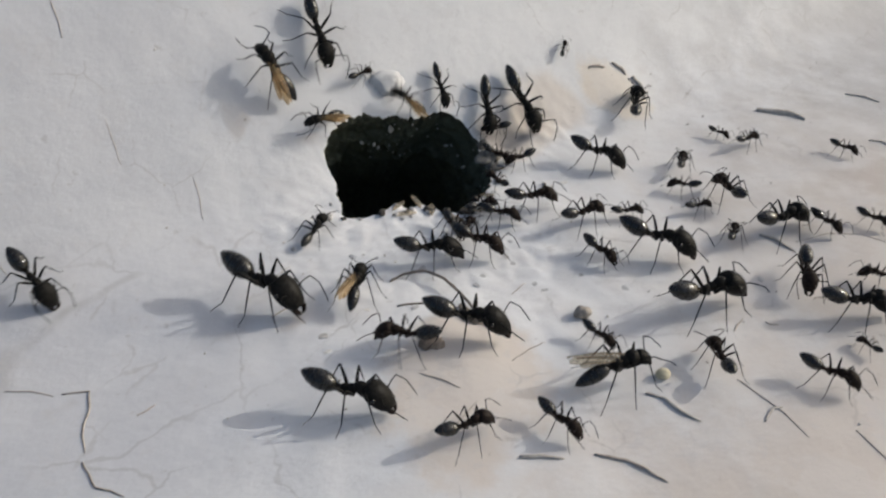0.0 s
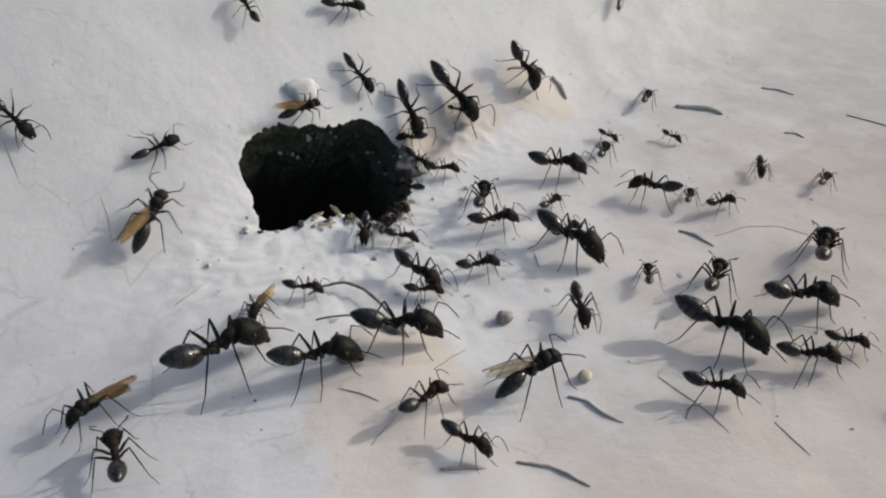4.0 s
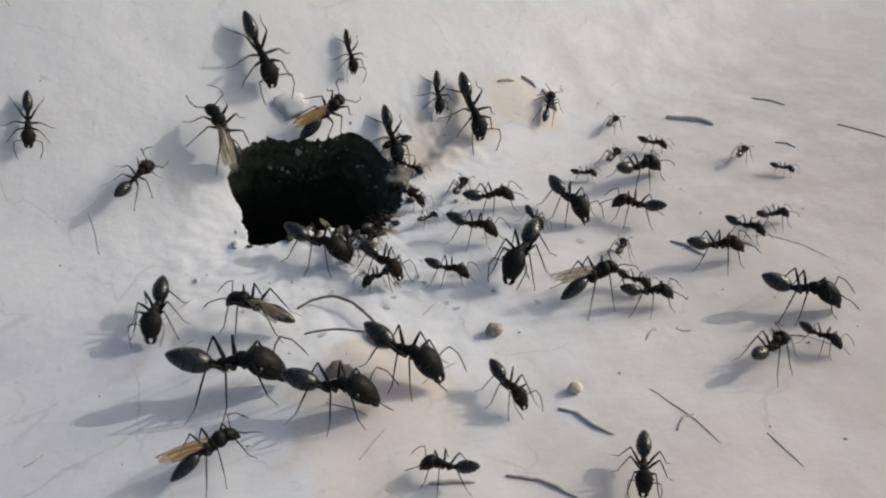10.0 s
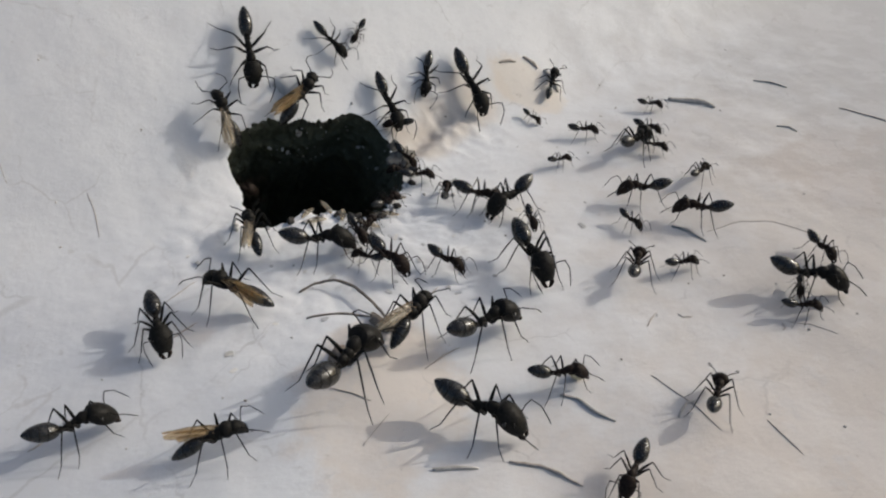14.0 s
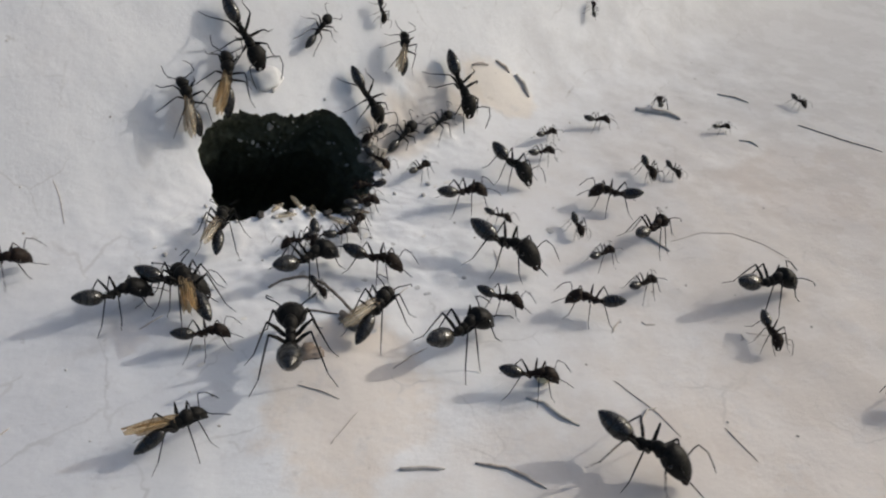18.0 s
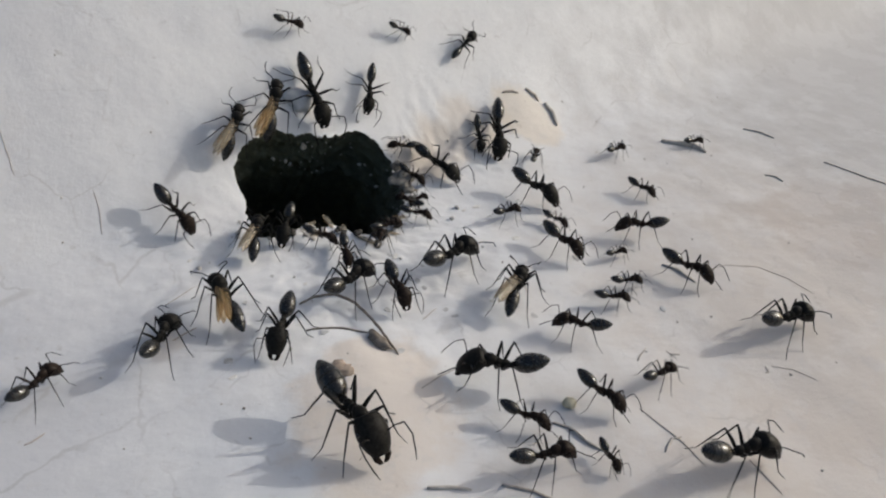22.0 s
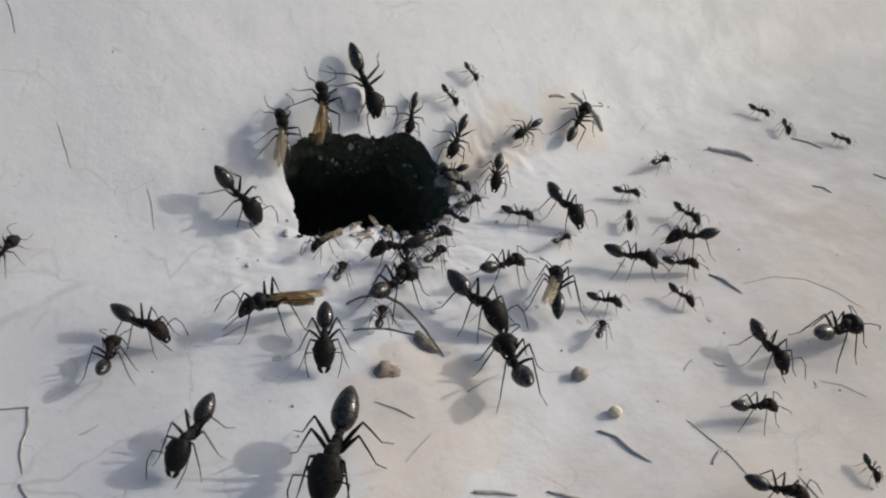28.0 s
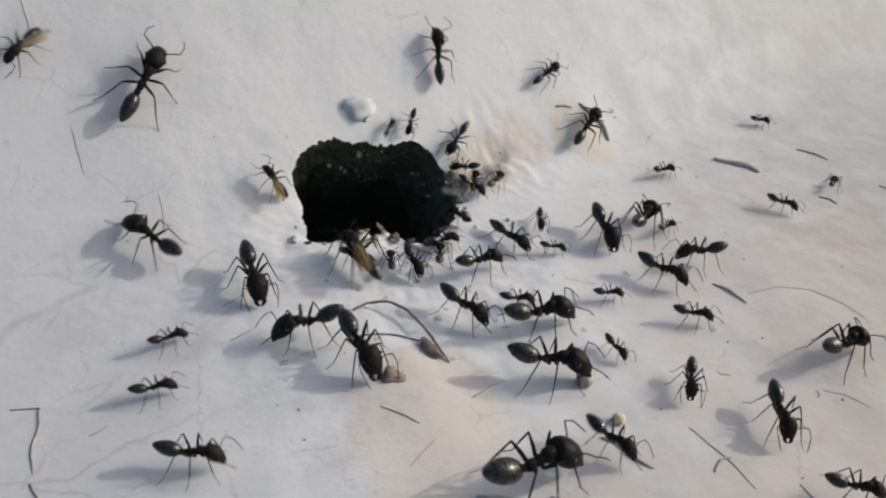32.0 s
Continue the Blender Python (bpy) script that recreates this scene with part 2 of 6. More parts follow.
def loft(bm, rings, sides=10, cap=True):
    """A skin over rings of (centre, half width, half height, direction)."""
    loops = []
    for c, w, h, d in rings:
        d = Vector(d).normalized()
        side = Vector((0, 0, 1)).cross(d)
        side = side.normalized() if side.length > 1e-4 else Vector((0, 1, 0))
        up = d.cross(side)
        loops.append([bm.verts.new(Vector(c) + side * w * math.cos(a) + up * h * math.sin(a))
                      for a in (2 * math.pi * i / sides for i in range(sides))])
    for a, b in zip(loops, loops[1:]):
        for i in range(sides):
            bm.faces.new((a[i], a[(i + 1) % sides], b[(i + 1) % sides], b[i]))
    if cap:
        bm.faces.new(loops[0][::-1])
        bm.faces.new(loops[-1])


def tube(bm, pts, radii, sides=6):
    pts = [Vector(p) for p in pts]
    rings = []
    for i, p in enumerate(pts):
        d = (pts[min(i + 1, len(pts) - 1)] - pts[max(i - 1, 0)])
        rings.append((p, radii[i], radii[i], d))
    loft(bm, rings, sides)


def blob(bm, x0, x1, z0, z1, profile, width, height, n=9, sides=12):
    """A body section along x from x0 to x1; profile gives its girth from 0 to 1."""
    rings = []
    for i in range(n + 1):
        u = 0.5 - 0.5 * math.cos(math.pi * i / n)
        g = max(profile(u), 0.02)
        rings.append(((x0 + (x1 - x0) * u, 0, z0 + (z1 - z0) * u), width * g, height * g, (x1 - x0, 0, z1 - z0)))
    loft(bm, rings, sides)


# ---- ground and nest entrance ----
HOLE = (-18.2, 9.1)
WAVES = ((0.21, 1.21), (2.39, 1.89), (-0.35, -0.43), (-0.75, -0.32), (-0.04, 0.11), (0.09, -0.15), (-0.2, 0.35), (0.31, 0.23), (-0.05, -0.29), (-0.15, -0.06))


def hole_radius(a):
    """The nest mouth's outline in millimetres, seen from above, by the angle about its middle."""
    r = 10.35 + sum(p * math.cos((k + 1) * a) + q * math.sin((k + 1) * a) for k, (p, q) in enumerate(WAVES))
    return r + 0.3 * noise.noise((3.2 * math.cos(a), 3.2 * math.sin(a), 0.7)) + 0.5 * noise.noise((9 * math.cos(a), 9 * math.sin(a), 2.7)) + 0.35 * noise.noise((23 * math.cos(a), 23 * math.sin(a), 6.7))


def bank_height(x, y):
    """The steep plaster bank that rises behind the nest mouth from the level ground, in millimetres."""
    q = math.hypot(x - 20, 25)
    foot = 19.4 + 0.735 * x + 0.115 * q
    lean = 0.735 + 0.115 * (x - 20) / q
    u = (y - foot) / math.hypot(1, lean)
    z = 0.65 * (u + math.hypot(u, 6))
    return z / (1 + (z / 90) ** 4) ** 0.25


def ground_height(x, y):
    """The relief of the ground in millimetres."""
    z = 0.7 * noise.noise((x / 21, y / 21, 0.3)) + 0.28 * noise.noise((x / 6.5, y / 6.5, 4.1)) + 0.07 * noise.noise((x / 1.8, y / 1.8, 8.2))
    z *= 0.55
    near = math.exp(-(((x + 15) / 28) ** 2 + ((y + 7) / 20) ** 2) ** 2)
    z += near * (0.5 * abs(noise.noise((x / 4.5, y / 3.2, 2.2))) + 0.11 * noise.noise((x / 1.3, y / 0.9, 6.1)))
    z += 0.8 * math.exp(-((x - 15.7) / 7) ** 2 - ((y - 37.5) / 6) ** 2) + 0.9 * math.exp(-((x + 8.5) / 7) ** 2 - ((y + 29) / 8) ** 2)
    worn = math.exp(-((x - 1.1) / 8) ** 2 - ((y - 25.0) / 6) ** 2)
    z += worn * (0.55 * abs(noise.noise(((x + y) / 3.0, (x - y) / 6.5, 3.3))) + 0.25 * noise.noise((x / 1.1, y / 1.1, 5.2)))
    along, across = 0.64 * (x + 2.2) + 0.77 * (y - 22.0), 0.77 * (x + 2.2) - 0.64 * (y - 22.0)
    z -= 1.15 * math.exp(-(along / 6.2) ** 4 - (across / 1.5) ** 2) - 0.55 * math.exp(-(along / 6.5) ** 4 - ((across - 3.0) / 1.3) ** 2)
    return z + bank_height(x, y)


SEGMENTS = 480


def build_ground():
    reach = [0.0, 0.12, 0.3, 0.55, 0.85]
    step = 0.34
    while reach[-1] < 95:
        reach.append(reach[-1] + step)
        step = min(step * 1.012, 0.75)
    while reach[-1] < 60000:
        reach.append(reach[-1] * 1.18)
    verts, faces = [], []
    for k, d in enumerate(reach):
        for i in range(SEGMENTS):
            a = 2 * math.pi * i / SEGMENTS
            r = hole_radius(a) * max(0.0, 1 - d / 60) + 13.5 * min(1.0, d / 60) + d
            x, y = HOLE[0] + r * math.cos(a), HOLE[1] + r * math.sin(a)
            z = (ground_height(x, y) - bank_height(x, y)) * max(0.0, min(1.0, (400 - d) / 300)) + bank_height(x, y) - 0.06 * math.exp(-d / 0.11)
            verts.append((x * MM, y * MM, z * MM))
    for k in range(len(reach) - 1):
        for i in range(SEGMENTS):
            j = (i + 1) % SEGMENTS
            faces.append((k * SEGMENTS + i, k * SEGMENTS + j, (k + 1) * SEGMENTS + j, (k + 1) * SEGMENTS + i)[::-1])
    me = bpy.data.meshes.new("ground")
    me.from_pydata(verts, [], faces)
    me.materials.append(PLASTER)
    for p in me.polygons:
        p.use_smooth = True
    tagged(new("ground", me), "worn whitish plaster ground with beige stains and fine cracks", "ground", kind="structure")


SHAFT = (-0.32, 0.55, -0.83)


def build_pit():
    """The shaft below the nest mouth: lumpy dark soil that runs back under the bank, widens and then closes."""
    depths = [0, 0.3, 0.6] + [1.0 + 0.4 * k for k in range(38)] + [17, 19, 22, 26, 31, 38]
    n = 240
    verts, faces = [], []
    for d in depths:
        for i in range(n):
            a = 2 * math.pi * i / n
            r = hole_radius(a) + 0.02 + 0.8 * min(1.0, max(0.0, d - 0.3) / 1.6)
            lump = noise.noise((2.5 * math.cos(a), 2.5 * math.sin(a), d / 4)) * 1.6 + noise.noise((7 * math.cos(a), 7 * math.sin(a), d / 1.6)) * 1.2 + noise.noise((19 * math.cos(a), 19 * math.sin(a), d / 0.7)) * 0.5
            r += lump * min(1, d / 2.0)
            x, y = HOLE[0] + r * math.cos(a), HOLE[1] + r * math.sin(a)
            rim = HOLE[0] + hole_radius(a) * math.cos(a), HOLE[1] + hole_radius(a) * math.sin(a)
            verts.append(((x + SHAFT[0] * d) * MM, (y + SHAFT[1] * d) * MM, (ground_height(*rim) - 0.06 + SHAFT[2] * d) * MM))
    for k in range(len(depths) - 1):
        for i in range(n):
            j = (i + 1) % n
            faces.append((k * n + i, (k + 1) * n + i, (k + 1) * n + j, k * n + j)[::-1])
    verts.append(((HOLE[0] + 42 * SHAFT[0]) * MM, (HOLE[1] + 42 * SHAFT[1]) * MM, 42 * SHAFT[2] * MM))
    last = (len(depths) - 1) * n
    for i in range(n):
        faces.append((last + i, len(verts) - 1, last + (i + 1) % n)[::-1])
    me = bpy.data.meshes.new("nest_entrance")
    me.from_pydata(verts, [], faces)
    me.materials.append(SOIL)
    for p in me.polygons:
        p.use_smooth = True
    tagged(new("nest_entrance", me), "dark earth shaft of an ant nest in the ground", "hole", kind="structure")


build_ground()
build_pit()


def rest(x, y):
    return ground_height(x, y) * MM


def stand(x, y, turn=0.0, lift=0.0):
    """The pose of a thing on the ground at x, y (millimetres), square to the bank's slope; turn is its heading seen from above."""
    gx = (bank_height(x + 0.5, y) - bank_height(x - 0.5, y))
    gy = (bank_height(x, y + 0.5) - bank_height(x, y - 0.5))
    up = Vector((-gx, -gy, 1)).normalized()
    c, s = math.cos(radians(turn)), math.sin(radians(turn))
    ahead = Vector((c, s, c * gx + s * gy)).normalized()
    m = Matrix((ahead, up.cross(ahead), up)).transposed().to_4x4()
    return Matrix.Translation((x * MM, y * MM, rest(x, y) + lift * MM)) @ m


# ---- ants ----
def leg_mesh(side, hip, knee, ankle, foot, thick):
    """A leg whose origin is its hip."""
    bm = bmesh.new()
    h = Vector(hip)
    k, a, f = (Vector(p) - h for p in (knee, ankle, foot))
    mid = k * 0.5 + Vector((0, 0, 0.012))
    tube(bm, [(0, -side * 0.02, 0.05), (0, 0, 0.01), (0, 0, -0.004), k * 0.18, mid, k], [1.6 * thick, 1.4 * thick, 0.7 * thick, 1.3 * thick, 1.3 * thick, 0.66 * thick])
    tube(bm, [k, k.lerp(a, 0.5) + Vector((0, 0, 0.006)), a], [0.6 * thick, 0.6 * thick, 0.36 * thick], 5)
    tube(bm, [a, a.lerp(f, 0.55), f], [0.38 * thick, 0.3 * thick, 0.2 * thick], 4)
    return bm


LEGS = {"front": ((0.15, 0.035, 0.255), (0.25, 0.15, 0.40), (0.34, 0.23, 0.09), (0.42, 0.27, 0.0)),
        "middle": ((0.07, 0.04, 0.245), (0.06, 0.19, 0.44), (0.04, 0.33, 0.09), (0.01, 0.42, 0.0)),
        "hind": ((0.0, 0.035, 0.235), (-0.12, 0.17, 0.45), (-0.28, 0.28, 0.09), (-0.38, 0.36, 0.0))}
RAISE = 0.09


def worker_ant(label, head, gaster, chitin, slim=1.0, wings=None):
    """An ant one metre long, to be scaled; it looks along +x and stands on z = 0."""
    ant = new("winged_ant" if wings else "worker_ant")
    tagged(ant, label, "ant", "winged ants" if wings else "ants at the nest")
    big = head > 0.14
    bm = bmesh.new()
    level = slim < 0.9
    rise, squat = (-0.055, 0.62) if level else (RAISE, 1.0)
    nape = Vector((0.205, 0, 0.29))
    mouth = nape + Vector(((2.0 if level else 1.65) * head, 0, (-0.8 if level else -1.6) * head))
    blob(bm, nape.x, mouth.x, nape.z, mouth.z, lambda u: (math.sin(math.pi * min(1, 0.09 + 0.83 * u)) ** 0.42) * (1.04 - 0.2 * u), head * 0.98, head * 0.84, 12, 16)
    h = part("head", bm, chitin, ant, lift=rise)
    for s in (-1, 1):
        bm = bmesh.new()
        tube(bm, [mouth + Vector((x * head, s * y * head, z * head)) for x, y, z in ((-0.22, 0.36, 0.16), (0.06, 0.36, -0.10), (0.18, 0.2, -0.34), (0.2, 0.04, -0.46))],
             [0.2 * head, 0.2 * head, 0.14 * head, 0.04 * head], 7)
        part("mandible", bm, BROWN_CHITIN, ant, lift=rise)
        bm = bmesh.new()
        root = nape.lerp(mouth, 0.72) + Vector((0, s * head * 0.35, head * 0.52))
        tube(bm, [root, root + Vector((0.03, s * 0.09, 0.07)), root + Vector((0.06, s * 0.16, 0.09))], [0.0075, 0.0065, 0.0075], 5)
        tube(bm, [root + Vector(p) for p in ((0.06, s * 0.16, 0.09), (0.16, s * 0.17, 0.04), (0.25, s * 0.14, -0.06), (0.29, s * 0.12, -0.11))], [0.0062, 0.006, 0.0065, 0.003], 5)
        part("antenna", bm, chitin, ant, lift=rise)
        bm = bmesh.new()
        eye = nape.lerp(mouth, 0.42) + Vector((0, s * head * 0.86, head * 0.2))
        bmesh.ops.create_uvsphere(bm, u_segments=8, v_segments=6, radius=0.17 * head, matrix=Matrix.Translation(eye))
        part("eye", bm, GASTER, h, lift=rise)
    bm = bmesh.new()
    w = 1.45 if wings else 1.0
    blob(bm, 0.22, 0.07, 0.245, 0.235, lambda u: math.sin(math.pi * min(1, 0.12 + 0.80 * u)) ** 0.6 + 0.10 * u, 0.062 * w * slim, 0.074 * w, 8, 12)
    blob(bm, 0.115, 0.0, 0.225, 0.205, lambda u: math.sin(math.pi * min(1, 0.15 + 0.72 * u)) ** 0.7, 0.049 * w * slim, 0.062 * w, 6, 10)
    blob(bm, 0.03, -0.085, 0.205, 0.185, lambda u: math.sin(math.pi * min(1, 0.18 + 0.72 * u)) ** 0.7, 0.048 * w * slim, 0.066 * w, 6, 10)
    part("thorax", bm, chitin, ant, lift=rise)
    bm = bmesh.new()
    tube(bm, [(-0.06, 0, 0.175), (-0.085, 0, 0.19), (-0.10, 0, 0.205), (-0.118, 0, 0.18), (-0.138, 0, 0.195), (-0.155, 0, 0.195), (-0.17, 0, 0.19)],
         [0.02, 0.03, 0.042, 0.024, 0.044, 0.04, 0.025], 8)
    part("petiole", bm, chitin, ant, lift=rise)
    bm = bmesh.new()
    end = 0.05 if wings else 0.21 if level else 0.34 if big else 0.31
    back = -0.50 if wings else -0.49
    blob(bm, -0.125, back, 0.195, end, lambda u: math.sin(math.pi * min(1, 0.06 + 0.94 * u ** 0.82)) ** 0.6, gaster * slim, gaster * 0.95, 12, 14)
    body = part("gaster", bm, GASTER, ant, "glossy black abdomen", lift=rise)
    bm = bmesh.new()
    for u in (0.34, 0.56, 0.76):
        g = math.sin(math.pi * min(1, 0.06 + 0.94 * u ** 0.82)) ** 0.6
        d = Vector((back + 0.125, 0, end - 0.195))
        c = Vector((-0.125, 0, 0.195)) + d * u
        loft(bm, [(c + d * k, gaster * slim * g * q, gaster * 0.95 * g * q, d) for k, q in ((-0.018, 0.985), (0.0, 1.012), (0.018, 0.985))], 14)
    part("segment_band", bm, chitin, body, lift=rise)
    for name, spots in LEGS.items():
        for s in (-1, 1):
            p = [(x, s * y, z * squat) for x, y, z in spots]
            leg = part("leg", leg_mesh(s, *p, 0.0150 if big else 0.0138), chitin, ant)
            leg.location = p[0]
    if wings:
        for s in (-1, 1):
            for k, (span, chord, lift, out, rise) in enumerate(((0.64, 0.128, 0.335, 0.0, 0.03), (0.46, 0.095, 0.318, 0.02, 0.0))):
                bm = bmesh.new()
                root = Vector((0.12 - 0.06 * k, s * 0.028, lift - 0.01 + 0.006 * s))
                n, rows = 10, []
                for i in range(n + 1):
                    u = i / n
                    c = chord * (math.sin(math.pi * min(0.995, 0.05 + 0.945 * u ** 0.9)) ** 0.6) * (0.55 + 0.45 * u)
                    mid = root + Vector((-span * u, s * (out * u) + 0.17 * u, rise * u + 0.02 * math.sin(3 * u)))
                    rows.append([bm.verts.new(mid + Vector((0.02 * v, s * c * v, -0.10 * max(v, 0) * u + dz))) for dz in (0.0, 0.003) for v in (-0.5, 0.0, 0.5)])
                for a, b in zip(rows, rows[1:]):
                    for i, j in ((0, 1), (1, 2), (5, 4), (4, 3), (3, 0), (2, 5)):
                        bm.faces.new((a[i], a[j], b[j], b[i]))
                bm.faces.new((rows[0][0], rows[0][1], rows[0][2], rows[0][5], rows[0][4], rows[0][3]))
                bm.faces.new((rows[-1][3], rows[-1][4], rows[-1][5], rows[-1][2], rows[-1][1], rows[-1][0]))
                bmesh.ops.recalc_face_normals(bm, faces=bm.faces)
                wing = part("wing", bm, wings, ant, "translucent veined wing", lift=rise)
                bm = bmesh.new()
                for q in (0.46, 0.18, -0.2):
                    line = []
                    for u in (0.02, 0.2, 0.4, 0.6, 0.8, 0.95):
                        c = chord * (math.sin(math.pi * min(0.995, 0.05 + 0.945 * u ** 0.9)) ** 0.6) * (0.55 + 0.45 * u)
                        line.append(root + Vector((-span * u + 0.02 * q, s * (out * u + c * q) + 0.17 * u, rise * u + 0.02 * math.sin(3 * u) - 0.10 * q * u + 0.005)))
                    tube(bm, line, [0.007, 0.006, 0.005, 0.004, 0.003, 0.002] if q > 0.2 else [0.004, 0.004, 0.003, 0.003, 0.002, 0.001], 4)
                part("wing_vein", bm, VEIN, wing, lift=rise)
    return ant


# ---- litter on the ground ----
def twig(name, label, points, radius, mat, category="twig", sides=7, lift=0.0):
    """A thin bent stick through points on the ground, in millimetres."""
    bm = bmesh.new()
    pts, radii = [], []
    n = len(points) - 1
    for i, (a, b) in enumerate(zip(points, points[1:])):
        for k in range(4):
            u = k / 4
            x, y = a[0] + (b[0] - a[0]) * u, a[1] + (b[1] - a[1]) * u
            x += 0.12 * noise.noise((x, y, 1.0))
            y += 0.12 * noise.noise((x, y, 5.0))
            w = (i + u) / n
            r = radius * (0.55 + 0.45 * math.sin(math.pi * min(1, 0.1 + 0.85 * w))) * (1 + 0.25 * noise.noise((x * 0.9, y * 0.9, 2.0)))
            pts.append((x * MM, y * MM, rest(x, y) + r * 0.6 * MM + lift * MM * math.sin(math.pi * w)))
            radii.append(r * MM)
    x, y = points[-1]
    pts.append((x * MM, y * MM, rest(x, y) + radius * 0.3 * MM))
    radii.append(radius * 0.3 * MM)
    tube(bm, pts, radii, sides)
    return tagged(link_mesh(name, bm, mat), label, category)


def lump(name, label, x, y, rx, ry, rz, mat, seed, category, turn=0.0, sink=0.25, rough=0.22):
    bm = bmesh.new()
    bmesh.ops.create_icosphere(bm, subdivisions=3, radius=1.0)
    for v in bm.verts:
        k = 1 + rough * noise.noise(v.co * 1.3 + Vector((seed, 0, 0))) + 0.5 * rough * noise.noise(v.co * 3.1 + Vector((seed, 3, 0)))
        v.co = Vector((v.co.x * rx * k, v.co.y * ry * k, v.co.z * rz * k)) * MM
    ob = link_mesh(name, bm, mat)
    ob.matrix_world = stand(x, y, turn) @ pose(0, 0, rz * (1 - sink) * MM)
    return tagged(ob, label, category)


def flake(name, label, x, y, size, thick, mat, rng, category, tilt):
    """A thin plate with a broken outline."""
    bm = bmesh.new()
    k = rng.randint(6, 9)
    ring = [(size * rng.uniform(0.55, 1.0) * math.cos(2 * math.pi * i / k), size * rng.uniform(0.4, 0.75) * math.sin(2 * math.pi * i / k)) for i in range(k)]
    rows = [[bm.verts.new((px * q * MM, py * q * MM, z * thick * MM)) for px, py in ring] for z, q in ((0, 0.94), (0.5, 1.0), (1, 0.9))]
    for a, b in zip(rows, rows[1:]):
        for i in range(k):
            bm.faces.new((a[i], a[(i + 1) % k], b[(i + 1) % k], b[i]))
    bm.faces.new(rows[0][::-1])
    bm.faces.new(rows[-1])
    ob = link_mesh(name, bm, mat)
    for p in ob.data.polygons:
        p.use_smooth = False
    ob.matrix_world = stand(x, y, rng.uniform(0, 360), -0.02) @ pose(0, 0, 0, tilt)
    return tagged(ob, label, category)


def shed_wing(x, y, length, turn, tilt):
    """A dropped wing on the rim of the nest mouth."""
    bm = bmesh.new()
    rows = []
    for i in range(9):
        u = i / 8
        c = 0.17 * length * (math.sin(math.pi * (0.06 + 0.9 * u ** 0.9)) ** 0.7) * (0.5 + 0.5 * u)
        rows.append([bm.verts.new(((u - 0.5) * length * MM, c * v * MM, (0.25 * math.sin(2.5 * u) - 0.1 * v * v + dz) * MM)) for dz in (0.0, 0.03) for v in (-1, 0, 1)])
    for a, b in zip(rows, rows[1:]):
        for i, j in ((0, 1), (1, 2), (5, 4), (4, 3), (3, 0), (2, 5)):
            bm.faces.new((a[i], a[j], b[j], b[i]))
    bm.faces.new([rows[0][i] for i in (0, 1, 2, 5, 4, 3)])
    bm.faces.new([rows[-1][i] for i in (3, 4, 5, 2, 1, 0)])
    bmesh.ops.recalc_face_normals(bm, faces=bm.faces)
    ob = link_mesh("shed_wing", bm, GREY_WING)
    ob.matrix_world = stand(x, y, turn, 0.1) @ pose(0, 0, 0, 0, tilt)
    tagged(ob, "clear greyish wing dropped on the rim of the nest mouth", "wing")
    bm = bmesh.new()
    tube(bm, [((u - 0.5) * length * MM, 0.13 * length * math.sin(math.pi * (0.06 + 0.9 * u)) * MM, (0.25 * math.sin(2.5 * u) + 0.03) * MM) for u in (0, 0.25, 0.5, 0.75, 1)], [0.05 * MM, 0.05 * MM, 0.04 * MM, 0.03 * MM, 0.02 * MM], 5)
    part("vein", bm, VEIN, ob)


def plastic_lid(x, y, turn):
    """A low lid with a raised rim; its corner at x, y is the one nearest to the nest."""
    lid = tagged(new("plastic_lid"), "flat blue plastic lid lying on the ground", "lid")
    for name, (x0, y0, x1, y1, z0, z1) in (("plate", (0.5, 0.5, 23.5, 19.5, 0.0, 0.9)), ("rim", (0, 0, 24, 0.48, 0, 1.3)), ("rim", (0, 19.52, 24, 20, 0, 1.3)), ("rim", (0, 0.5, 0.48, 19.5, 0, 1.3)), ("rim", (23.52, 0.5, 24, 19.5, 0, 1.3))):
        bm = bmesh.new()
        m = Matrix.Translation(((x0 + x1) / 2 * MM, (y0 + y1) / 2 * MM, (z0 + z1) / 2 * MM)) @ Matrix.Diagonal(((x1 - x0) * MM, (y1 - y0) * MM, (z1 - z0) * MM, 1))
        bmesh.ops.create_cube(bm, size=1.0, matrix=m)
        bmesh.ops.bevel(bm, geom=bm.edges[:], offset=0.15 * MM, segments=2, affect="EDGES")
        part(name, bm, BLUE, lid)
    lid.matrix_world = pose(x * MM, y * MM, rest(x + 15, y) - 0.1 * MM, 0, 0, turn)


SHELL = grained("dull_white_shell", (0.46, 0.46, 0.46), (0.66, 0.655, 0.65), 0.3)
CLOD = grained("brown_clod", (0.16, 0.12, 0.09), (0.36, 0.29, 0.23), 1.2)
DUSTY = grained("dusty_grey_soil", (0.07, 0.065, 0.055), (0.23, 0.215, 0.19), 0.9)
STEM = grained("brown_dry_stem", (0.10, 0.08, 0.06), (0.26, 0.22, 0.18), 1.5)
FLAKE = grained("grey_plaster_flake", (0.42, 0.41, 0.40), (0.6, 0.59, 0.575), 0.8)


